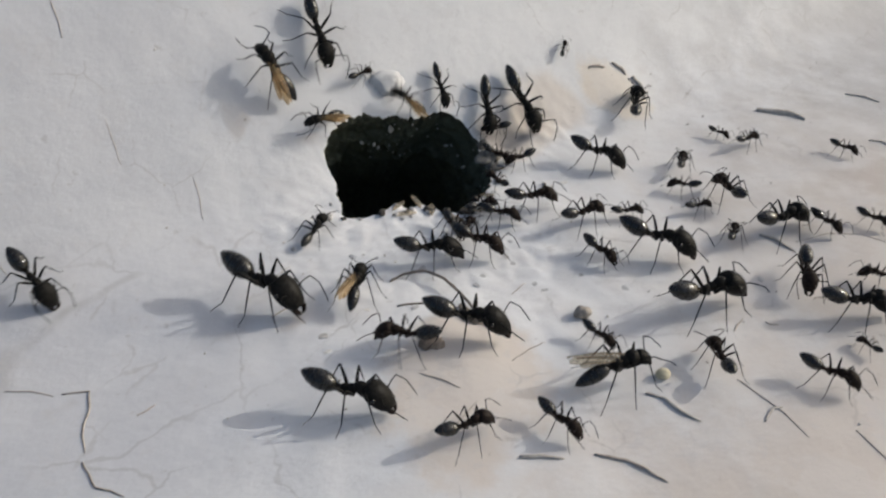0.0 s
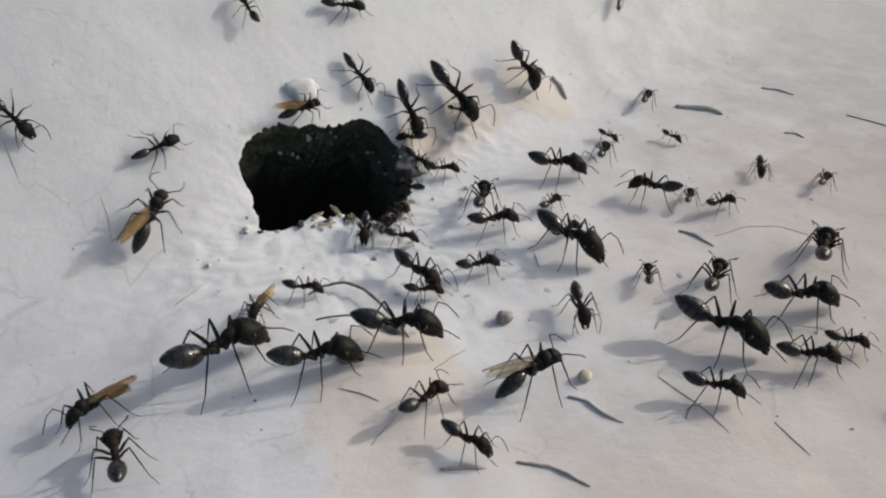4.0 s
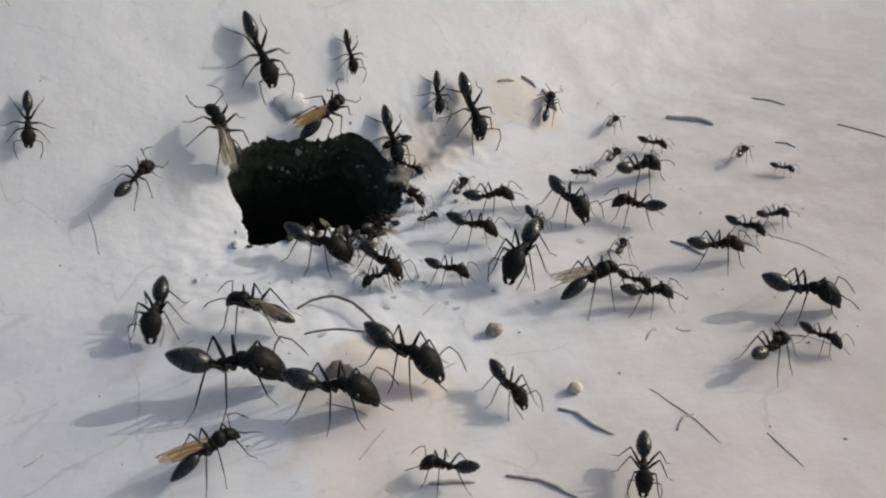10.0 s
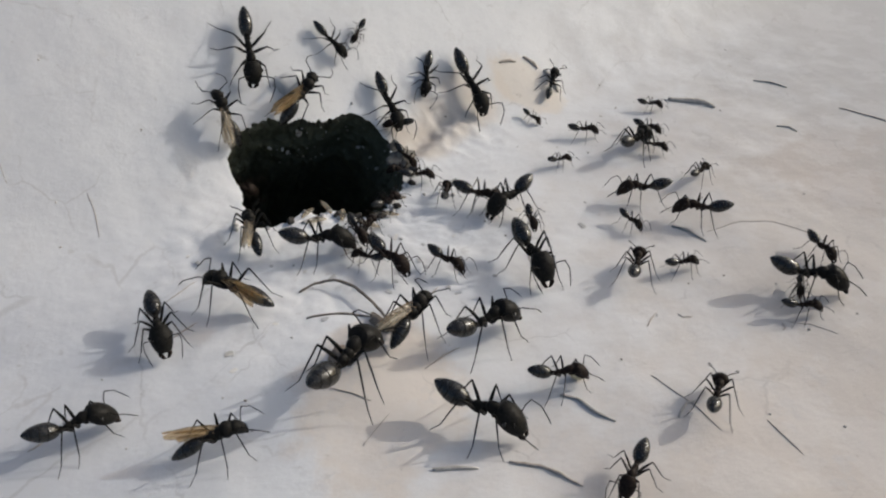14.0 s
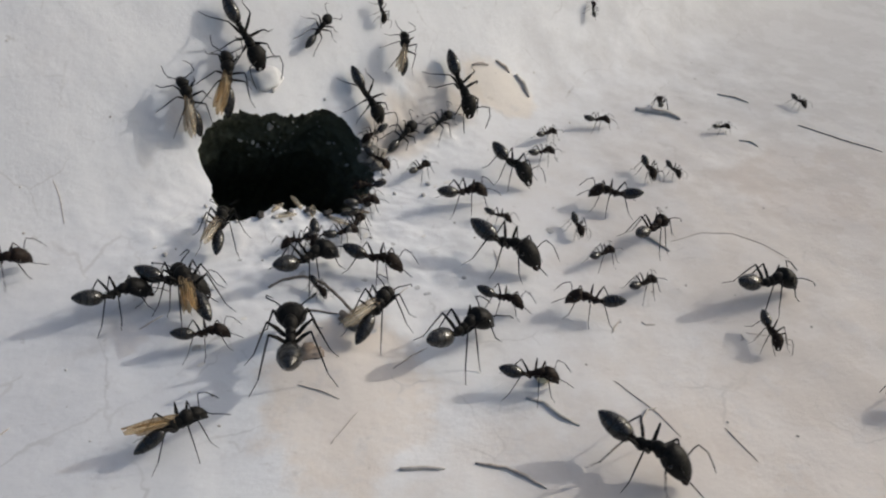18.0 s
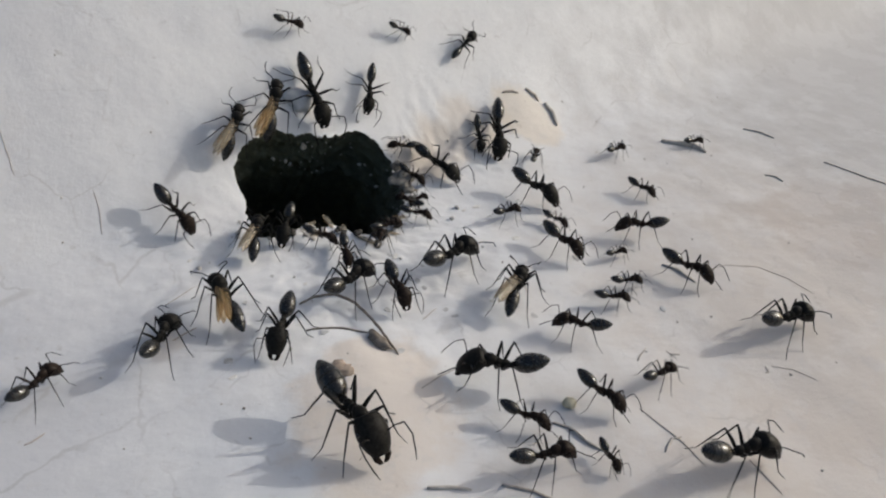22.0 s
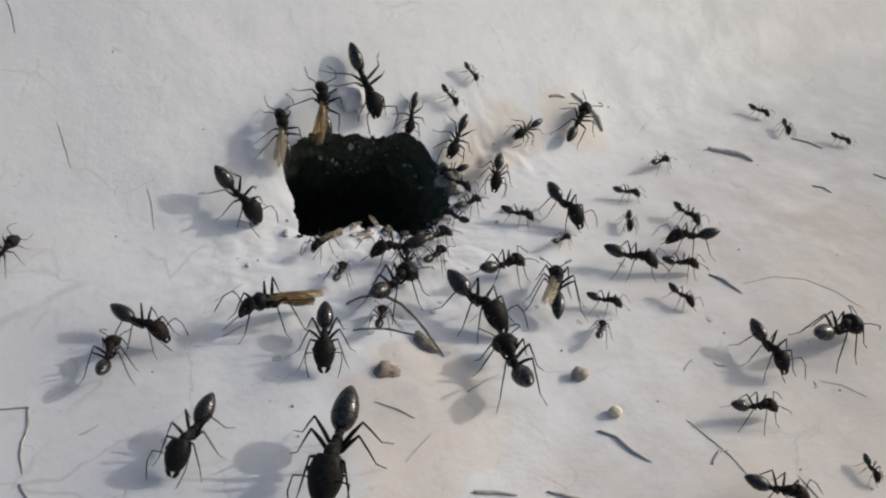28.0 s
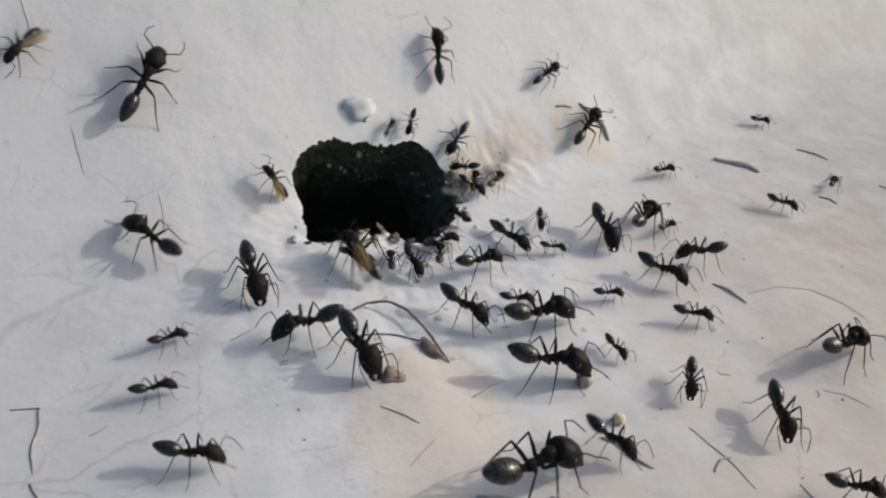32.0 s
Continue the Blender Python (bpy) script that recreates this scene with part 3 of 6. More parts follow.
def build_litter():
    twig("husk_sliver", "flat dark grey husk sliver on the plaster", ((41.9, 38.0), (45.5, 37.6), (48.3, 36.9), (49.7, 35.2)), 0.5, HUSK, "husk")
    twig("dry_stalk", "thin grey dry stalk lying on the ground", ((-2.1, -43.1), (0.3, -42.9), (2.6, -43.0)), 0.24, HUSK)
    twig("dry_stalk", "thin bent grey stalk lying on the ground", ((12.3, -33.3), (14.2, -34.0), (15.7, -36.0), (17.7, -37.3)), 0.22, HUSK)
    twig("dry_stalk", "thin bent pale stalk lying on the ground", ((5.8, -42.2), (9.0, -42.8), (10.9, -43.9), (12.8, -45.5)), 0.2, STRAW)
    twig("arched_stem", "brown dry stem arched over the ground", ((-18.9, -14.4), (-17.0, -13.2), (-14.5, -13.0), (-11.5, -14.8), (-9.2, -17.8), (-7.2, -20.8), (-5.7, -23.2)), 0.2, STEM, lift=1.1)
    twig("dry_stalk", "brown dry stalk lying below the nest mouth", ((-17.5, -19.6), (-13.2, -18.7), (-9.2, -19.2)), 0.15, STEM)
    twig("curled_stem", "curved dry brown stem on a pale mound", ((15.4, 40.0), (17.1, 39.9), (18.0, 39.4)), 0.3, STRAW)
    twig("curled_stem", "curved dark dry stem on a pale mound", ((19.2, 39.8), (20.7, 38.9), (21.6, 36.8)), 0.42, HUSK)
    twig("curled_stem", "short dry stem on a pale mound", ((11.0, 37.2), (12.5, 38.1), (14.1, 38.7)), 0.25, STRAW)
    twig("dry_stalk", "thin bent grey stalk near the stained ground", ((32.9, -0.9), (34.8, -1.9), (36.8, -4.9)), 0.22, HUSK)
    twig("fine_root", "hair-thin brown root curving over the ground", ((37.6, -2.6), (42.6, -0.7), (47.4, -0.6), (51.2, -3.1), (53.6, -6.8)), 0.05, STRAW)
    twig("ground_crack", "dark crack line in the plaster", ((-54.4, -36.3), (-51.4, -35.7), (-50.2, -38.5), (-49.7, -41.5), (-48.1, -44.6)), 0.12, STONE, "crack")
    twig("ground_crack", "dark crack line in the plaster", ((-47.8, -45.9), (-46.2, -47.7), (-45.0, -49.1), (-43.3, -49.4), (-41.7, -50.0)), 0.12, STONE, "crack")
    twig("fine_root", "hair-thin brown root on the ground", ((23.0, -30.7), (25.1, -33.5), (26.9, -35.9), (28.5, -39.2)), 0.07, STRAW)
    twig("fine_root", "short forked root on the ground", ((24.5, -37.2), (25.7, -35.3), (26.9, -34.9)), 0.14, HUSK)
    twig("fine_root", "hair-thin brown root on the ground", ((33.9, -37.8), (36.0, -42.4)), 0.07, STRAW)
    twig("husk_sliver", "small grey husk on the plaster", ((58.3, 27.9), (60.3, 27.6), (61.1, 26.0)), 0.2, HUSK, "husk")
    twig("husk_sliver", "small pale grey husk on the plaster", ((60.3, 46.3), (63.6, 45.1), (65.5, 43.0)), 0.2, HUSK, "husk")
    twig("dry_stalk", "long pale dry stalk on the plaster", ((71.8, 34.2), (77.5, 29.1), (83.3, 24.9)), 0.15, STRAW)
    pebble = lump("pebble", "small grey-brown stone on the ground", 6.2, -19.9, 1.15, 0.9, 0.8, STONE, 2.0, "pebble", 20)
    lump("seed", "round yellow seed on the ground", 14.6, -30.5, 0.85, 0.75, 0.6, GRAIN, 5.0, "seed", 0, 0.2, 0.1)
    lump("pale_shell", "smooth whitish shell fragment behind the nest mouth", -22.4, 20.2, 2.5, 2.1, 0.8, SHELL, 7.0, "shell", 30, 0.55, 0.4)
    lump("earth_clod", "brown clod of earth on a beige stain", -12.5, -26.7, 1.5, 1.2, 0.5, CLOD, 9.0, "clod", 0, 0.5, 0.6)
    lump("leaf_scrap", "curled dark brown leaf scrap beside a dry stem", -8.2, -20.9, 2.2, 0.9, 0.5, STEM, 12.0, "leaf scrap", -50, 0.2, 0.4)
    a = radians(31)
    for out, rx, ry, rz, seed, shift in ((0.15, 2.1, 1.5, 1.0, 31.0, 0.0), (0.5, 1.2, 0.9, 0.7, 35.0, -0.16), (0.7, 1.0, 0.7, 0.6, 39.0, 0.17)):
        r = hole_radius(a + shift) + out
        lump("rim_clod", "grey lump of dusty soil on the rim of the nest mouth", HOLE[0] + r * math.cos(a + shift), HOLE[1] + r * math.sin(a + shift), rx, ry, rz, DUSTY, seed, "clod", 40, 0.5, 0.7)
    plastic_lid(123.3, 109.4, -12)
    rng = random.Random(4)
    for n in range(18):
        a = radians(rng.choice((rng.uniform(-75, 35), rng.uniform(-60, 10), rng.uniform(225, 300))))
        r = hole_radius(a) + rng.uniform(-0.2, 1.6)
        s = rng.uniform(0.2, 0.55)
        lump("soil_clod", "dark clod of nest soil on the rim of the hole", HOLE[0] + r * math.cos(a), HOLE[1] + r * math.sin(a), s * 1.4, s, s * 0.7, EARTH, 20 + n, "clod", rng.uniform(0, 180), 0.35, 0.6)
    for n in range(30):
        a = rng.choice((rng.uniform(-1.2, 2.4), rng.uniform(3.6, 5.6)))
        r = hole_radius(a) + rng.uniform(0.3, 3.0) * rng.choice((1, 1, 4))
        s = rng.uniform(0.15, 0.5)
        lump("plaster_crumb", "pale crumb of plaster beside the nest mouth", HOLE[0] + r * math.cos(a), HOLE[1] + r * math.sin(a), s, s * 0.8, s * 0.5, CRUMB, 60 + n, "crumb", rng.uniform(0, 180))
    bm = bmesh.new()
    for n in range(64):
        a, depth = radians(rng.uniform(-60, 150)), rng.uniform(1.0, 12)
        r = hole_radius(a) + rng.uniform(-0.6, 0.1)
        s = rng.choice((0.08, 0.1, 0.13, 0.2, 0.3)) * MM
        m = Matrix.Translation(((HOLE[0] + r * math.cos(a) + SHAFT[0] * depth) * MM, (HOLE[1] + r * math.sin(a) + SHAFT[1] * depth) * MM, rest(HOLE[0] + r * math.cos(a), HOLE[1] + r * math.sin(a)) + SHAFT[2] * depth * MM)) @ Euler((n, 2 * n, 0)).to_matrix().to_4x4() @ Matrix.Diagonal((s * 1.6, s, s, 1))
        bmesh.ops.create_icosphere(bm, subdivisions=1, radius=1.0, matrix=m)
    tagged(link_mesh("pale_grains", bm, CRUMB), "pale sand grains caught in the dark nest wall", "grains", kind="stuff")
    for n in range(22):
        x, y, a = rng.uniform(-70, 55), rng.uniform(-40, 20), rng.uniform(0, math.pi)
        if math.hypot(x - HOLE[0], y - HOLE[1]) < 24:
            continue
        l = rng.uniform(2, 6)
        twig("fine_root", "hair-thin grey fibre lying on the plaster", [(x + l * k * math.cos(a) + rng.uniform(-0.4, 0.4), y + l * k * math.sin(a) + rng.uniform(-0.4, 0.4)) for k in (-0.5, 0.0, 0.5)], rng.uniform(0.05, 0.09), STRAW, "root", 5)
    for n in range(70):
        x, y = rng.uniform(-75, 60), rng.uniform(-40, 60)
        if math.hypot(x - HOLE[0], y - HOLE[1]) < 18:
            continue
        s = rng.uniform(0.08, 0.2)
        lump("soil_crumb", "tiny dark crumb of soil on the plaster", x, y, s, s * rng.uniform(0.6, 1), s * 0.6, rng.choice((STONE, HUSK, CRUMB)), n, "crumb", rng.uniform(0, 180))

    for n in range(30):
        x, y = rng.gauss(-8, 16), rng.gauss(-9, 9)
        if math.hypot(x - HOLE[0], y - HOLE[1]) < 14.5:
            continue
        flake("plaster_flake", "thin loose flake of pale plaster on the ground", x, y, rng.uniform(0.4, 1.1), rng.uniform(0.05, 0.12), rng.choice((CRUMB, PALE, FLAKE)), rng, "flake", rng.uniform(0, 4))
    for n, (a, out, turn, tilt) in enumerate(((258, 0.6, 60, 8), (285, -0.2, 130, -10), (300, 0.4, 95, 12), (330, 0.8, 170, 5), (350, 0.6, 20, 10), (20, 0.9, 200, 6), (268, 1.8, 20, 3), (312, 2.2, 150, 4))):
        r = hole_radius(radians(a)) + out
        shed_wing(HOLE[0] + r * math.cos(radians(a)), HOLE[1] + r * math.sin(radians(a)), 2.9 + 0.4 * (n % 4), turn, tilt)
    return pebble


PEBBLE = build_litter()


# ---- the ants: large-headed workers, slender workers and winged ones ----
MAJOR = worker_ant("large-headed black worker ant on the ground", 0.150, 0.112, CHITIN)
MINOR = worker_ant("slender brown-black worker ant on the ground", 0.124, 0.106, BROWN_CHITIN, 1.0)
WINGED = worker_ant("winged black ant with folded amber wings", 0.092, 0.088, CHITIN, 1.0, AMBER_WING)
GREY_WINGED = worker_ant("winged black ant with folded clear greyish wings", 0.092, 0.088, CHITIN, 1.0, GREY_WING)
SLIM_MINOR = worker_ant("narrow-bodied black worker ant behind the nest mouth", 0.112, 0.092, CHITIN, 0.85)
SLIM_MAJOR = worker_ant("long narrow black worker ant behind the nest mouth", 0.118, 0.096, CHITIN, 0.85)
for model in (MAJOR, MINOR, WINGED, GREY_WINGED, SLIM_MINOR, SLIM_MAJOR):
    model.scale = (0.01, 0.01, 0.01)
ants, used = [], set()


def add_ants(model, *lengths):
    """Ants of one kind with the given body lengths in millimetres."""
    for l in lengths:
        ant = model if model not in used else copy_thing(model, pose(0, 0, 0))
        used.add(model)
        ant.scale = (l * MM, l * MM, l * MM)
        ants.append(ant)


add_ants(MAJOR, 13.2)
add_ants(SLIM_MAJOR, 10.7)
add_ants(MAJOR, 9.4)
add_ants(MINOR, 6.3, 5.8, 5.2, 8.7, 5.5, 5.0)
add_ants(MAJOR, 10.2)
add_ants(MINOR, 5.9, 5.5, 8.8, 9.0, 6.8)
add_ants(MAJOR, 11.2)
add_ants(MINOR, 5.5, 8.9)
add_ants(MAJOR, 11.1)
add_ants(SLIM_MINOR, 7.9)
add_ants(GREY_WINGED, 10.7)
add_ants(MINOR, 8.1)
add_ants(WINGED, 11.2)
add_ants(MINOR, 7.6)
add_ants(SLIM_MINOR, 8.0)
add_ants(MINOR, 5.7)
add_ants(MAJOR, 9.5)
add_ants(MINOR, 4.7)
add_ants(MAJOR, 10.9)
add_ants(SLIM_MAJOR, 13.0)
add_ants(MINOR, 5.0)
add_ants(MAJOR, 10.4)
add_ants(MINOR, 6.0)
add_ants(WINGED, 11.5, 9.1)
add_ants(SLIM_MAJOR, 12.9)
add_ants(MINOR, 4.2, 5.6)
add_ants(GREY_WINGED, 10.1)
add_ants(MINOR, 4.8)
add_ants(MAJOR, 9.7)
add_ants(MINOR, 6.0, 4.4, 7.5, 7.6, 6.7)
add_ants(MAJOR, 9.4)
add_ants(MINOR, 4.5, 8.4)
add_ants(SLIM_MINOR, 8.2)
add_ants(MINOR, 4.2, 9.0)
add_ants(SLIM_MINOR, 9.4)
add_ants(MINOR, 8.6, 8.0)
add_ants(MAJOR, 11.9)
add_ants(MINOR, 5.9)
add_ants(WINGED, 6.9)
add_ants(SLIM_MAJOR, 8.3)
add_ants(MINOR, 4.8, 5.4, 5.6)
add_ants(MAJOR, 9.6)
add_ants(MINOR, 9.0, 3.9, 5.8)
add_ants(GREY_WINGED, 10.7)
add_ants(MINOR, 8.2)
add_ants(SLIM_MINOR, 8.9)
add_ants(MINOR, 7.2)
add_ants(MAJOR, 9.9)
add_ants(WINGED, 6.7)
add_ants(MINOR, 7.5)
add_ants(WINGED, 11.1)
add_ants(SLIM_MAJOR, 12.6)
add_ants(WINGED, 8.0)
add_ants(MINOR, 4.4, 4.3, 5.7, 4.2, 5.0)
add_ants(SLIM_MAJOR, 13.1)
add_ants(MAJOR, 10.3)
add_ants(MINOR, 6.9, 3.8)
add_ants(WINGED, 7.7)
add_ants(GREY_WINGED, 8.6)
add_ants(WINGED, 7.5)
add_ants(MINOR, 4.2, 3.7, 5.1)
add_ants(MAJOR, 10.2)
add_ants(MINOR, 5.8)
add_ants(MAJOR, 9.7)
add_ants(MINOR, 4.9)
add_ants(WINGED, 7.7)
add_ants(MAJOR, 9.8)
add_ants(SLIM_MAJOR, 7.5)
add_ants(MINOR, 4.5)
add_ants(WINGED, 10.7)
add_ants(MINOR, 3.2)
add_ants(SLIM_MAJOR, 12.3, 10.3)
add_ants(WINGED, 9.1)
add_ants(GREY_WINGED, 11.8)
add_ants(MINOR, 4.8)
add_ants(GREY_WINGED, 8.4)
add_ants(MINOR, 3.2, 3.2, 4.9, 6.7)
add_ants(SLIM_MINOR, 9.8)
add_ants(GREY_WINGED, 11.1)
add_ants(MINOR, 3.4)
add_ants(GREY_WINGED, 7.8)
add_ants(SLIM_MAJOR, 10.3)
add_ants(MINOR, 4.2, 7.5, 6.1, 5.4, 5.6, 5.5, 6.7, 6.0)
add_ants(GREY_WINGED, 9.5)
add_ants(MAJOR, 9.3)
add_ants(GREY_WINGED, 6.4)
add_ants(MAJOR, 7.5)


# ---- what moves ----
def between(a, b, u):
    return tuple(p + (q - p) * u for p, q in zip(a, b))


def crawl(rows):
    """Rows of walk() for an ant, from rows of seconds, millimetres x and y, degrees of heading and height: on longer ways it turns to where it goes."""
    full = [(*r, 0.0)[:5] for r in rows]
    out = [full[0]]
    for a, b in zip(full, full[1:]):
        dx, dy, dt = b[1] - a[1], b[2] - a[2], b[0] - a[0]
        far = math.hypot(dx, dy)
        if far > 7 and dt > 0.3:
            course = math.degrees(math.atan2(dy, dx))
            course = a[3] + (course - a[3] + 180) % 360 - 180
            if abs(course - a[3]) > 120:
                course = a[3]
            for u in (0.25, 0.5, 0.75):
                m = between(a, b, u)
                out.append((*m[:3], m[3] + (course - m[3]) * (0.75 if u == 0.5 else 0.5), m[4]))
        elif abs(b[3] - a[3]) > 60:
            out += [between(a, b, u) for u in (0.33, 0.67)]
        out.append(b)
    keyed = [out[0]]
    for b in out[1:]:
        n = int(abs(b[3] - keyed[-1][3]) // 70)
        a = keyed[-1]
        keyed += [between(a, b, (k + 1) / (n + 1)) for k in range(n)] + [b]
    return keyed


def roam(ant, *rows):
    """Keys an ant's way, and the swing of its legs while it goes."""
    way = crawl(rows)
    walk(ant, [(t, stand(x, y, a, z)) for t, x, y, a, z in way])
    ant.matrix_basis = stand(*way[0][1:]) @ Matrix.Diagonal((*ant.scale, 1))
    legs = [c for c in ant.children if c.name.startswith("leg")]
    beats, phase = [(0.0, 0.0)], 1
    for a, b in zip(way, way[1:]):
        gone = math.hypot(b[1] - a[1], b[2] - a[2]) + 0.04 * abs(b[3] - a[3])
        n = min(int(gone / (0.28 * ant.scale.x / MM)), int((b[0] - a[0]) / 0.13))
        for k in range(n):
            beats.append((a[0] + (b[0] - a[0]) * (k + 0.5) / n, phase))
            phase = -phase
    beats = [(t, s) for i, (t, s) in enumerate(beats) if i == 0 or t - beats[i - 1][0] > 0.05] + [(32.0, 0.0)]
    for i, leg in enumerate(legs):
        turn = 13 if (i // 2 + i) % 2 else -13
        idle = 10 * noise.noise((i * 1.7, ant.scale.x * 900, way[0][1]))
        place = leg.location.copy()
        walk(leg, [(t, pose(*place, 0, 0, idle + turn * s)) for t, s in beats])


PEBBLE_WAY = ((0, 6.2, -19.9, 0.6, 20), (11, 6.2, -19.9, 0.6, 20), (11.5, -7, -5, 0.8, 60), (12, -14, 3, -8, 80), (13, -20, 12, -30, 80), (25.4, -20, 12, -30, 80), (26.3, -12, 4, -4, 60),
              (26.8, -2, -9, 0.8, 40), (27.4, 11.1, -24.5, 0.6, 20), (32, 11.1, -24.5, 0.6, 20))


def motions():
    roam(ants[0], (0, -34.7, -19.3, -28), (1, -34.2, -26.0, 4), (2, -31.8, -26.8, 28), (3, -28.1, -27.5, 31), (6, -26.9, -28.3, 60), (7, -21.5, -26.3, 7), (8, -22.8, -26.3, 71), (9, -21.8, -27.5, -7), (10, -24.7, -28.5, 2), (11, -25.9, -30.5, -2), (12, -13.8, -32.6, 31), (13, -11.3, -31.3, 51), (16, -12.8, -31.5, 89), (17, -13.9, -29.9, 97), (18, -14.4, -28.2, 95), (19, -11.2, -30.7, 15), (20, -11.4, -36.0, -49), (21, -12.1, -37.5, -83), (22, -10.6, -36.0, -52), (23, -10.7, -37.6, -53), (24, -10.9, -37.4, -40), (25, -13.1, -36.9, -46), (28, -16.6, -41.1, -97), (29, -15.2, -40.6, -43), (30, -4.4, -43.0, -20), (31, -2.3, -43.5, -17), (32, 3.5, -41.2, 31))
    roam(ants[1], (0, -7.3, 23.7, -81), (1, -7.1, 22.3, -81), (2, -7.4, 23.1, -79), (3, -7.0, 24.0, -51), (6, -6.7, 23.8, -94), (7, -7.1, 23.1, -83), (8, -7.4, 22.8, -77), (9, -7.6, 22.7, -75), (10, -8.0, 21.8, -73), (11, -8.2, 21.6, -73), (12, -8.3, 22.0, -77), (13, -8.5, 22.3, -89), (16, -8.8, 26.1, 1), (17, -8.5, 26.7, 16), (18, -7.8, 24.4, -46), (19, -7.5, 24.2, -28), (20, -6.8, 24.2, -27), (21, -5.7, 23.7, -46), (22, -1.2, 20.0, -33), (23, 2.2, 16.3, 24), (24, 2.6, 17.0, 8), (25, 5.9, 20.1, 33), (28, 15.8, 34.9, 66), (29, 16.1, 36.3, 60), (30, 16.3, 35.6, 54), (31, 16.2, 35.8, 54), (32, 16.2, 36.1, 62))
    roam(ants[2], (0, 18.5, 32.7, 79), (1, 19.6, 32.0, 72), (2, 17.2, 29.9, 97), (3, 10.4, 39.4, 0), (6, 16.8, 34.5, -79), (7, 20.5, 36.2, -17), (8, 31.7, 16.3, 35), (9, 31.6, 16.2, 31), (10, 31.7, 16.3, 29), (11, 31.6, 16.7, 29), (12, 31.2, 16.9, 30), (13, 29.9, 16.6, 33), (16, 35.3, 26.3, 7), (17, 12.1, 14.2, -47), (18, 15.7, 14.3, -54), (19, 16.5, 15.2, -41), (20, 16.5, 15.0, -31), (21, 15.7, 14.8, -32), (22, 15.1, 15.3, -39), (23, 14.7, 15.7, -38), (24, 15.0, 15.4, -32), (25, 12.5, 13.4, 0), (28, 12.1, 11.0, -57), (29, 13.0, 9.9, -90), (30, 15.5, 10.5, -53), (31, 16.6, 11.1, -50), (32, 17.3, 8.5, -73))
    roam(ants[3], (0, 24.7, 16.9, 75), (1, 26.2, 21.6, 64), (2, 25.0, 18.5, 73), (3, 25.3, 19.2, 68), (6, 25.4, 19.9, 67), (7, 29.4, 18.8, -12), (8, 39.8, 1.3, 49), (9, 39.8, 2.3, 7), (10, 43.5, -0.6, -30), (11, 49.8, -0.1, -59), (12, 52.4, -0.7, -18), (13, 52.9, -1.8, -46), (16, 46.8, -23.3, 36), (17, 45.5, -21.9, -22), (18, 44.1, -23.5, -87), (19, 43.5, -24.1, -30), (20, 42.6, -23.1, 0), (21, 40.8, -25.1, -60), (22, 26.2, -26.1, 32), (23, 23.5, -22.6, 168), (24, 26.5, -19.9, 107), (25, 28.6, -17.5, 53), (28, 28.4, -0.8, 3), (29, 28.6, -0.4, 6), (30, 28.8, 0.4, 19), (31, 28.1, -10.1, -62), (32, 27.6, -10.4, -4))
    roam(ants[4], (0, 36.9, 24.7, 35), (1, 37.6, 24.8, 36), (2, 37.6, 24.5, 40), (3, 38.9, 45.3, 66), (6, 31.5, 26.1, 57), (7, 30.7, 24.6, 68), (8, 30.4, 23.5, 73), (9, 29.7, 22.5, 70), (10, 28.9, 21.9, 58), (11, 25.7, 22.3, 33), (12, 24.8, 23.5, 22), (13, 24.5, 24.7, 8), (16, 23.9, 25.1, -12), (17, 31.5, 22.0, 11), (18, 21.5, 19.4, 25), (19, 13.8, 23.2, -6), (20, 4.8, 23.1, -16), (21, 1.0, 15.6, -63), (22, 10.3, 8.9, 30), (23, 10.4, 9.4, 13), (24, 3.3, 7.3, 7), (25, 2.1, 6.8, 19), (28, 4.8, 8.5, -9), (29, 3.8, 9.5, -66), (30, 4.2, 8.3, 37), (31, -4.5, 21.3, 70), (32, 0.1, 18.7, 61))
    roam(ants[5], (0, 52.1, 22.7, -38), (1, 53.9, 20.6, -3), (2, 47.7, 0.3, -20), (3, 59.2, 4.6, -15), (6, 55.3, 20.5, -79), (7, 60.3, 9.4, -14), (8, 58.6, 15.2, 19), (9, 57.2, 15.2, -37), (10, 50.2, 21.8, 55), (11, 53.8, 17.6, -43), (12, 50.4, 20.1, -60), (13, 42.2, 21.5, -34), (16, 20.9, 16.5, 18), (17, 28.4, 16.7, 20), (18, 23.2, 25.7, 35), (19, 21.0, 28.2, -61), (20, 18.9, 25.6, 43), (21, 15.8, 27.7, 8), (22, 16.2, 26.1, 74), (23, 18.7, 24.9, -61), (24, 21.2, 23.4, -35), (25, 20.8, 19.9, -84), (28, 23.4, 18.3, 0), (29, 23.0, 18.2, -9), (30, 20.0, 16.4, -87), (31, 19.6, 16.4, -85), (32, 7.5, 10.1, -89))
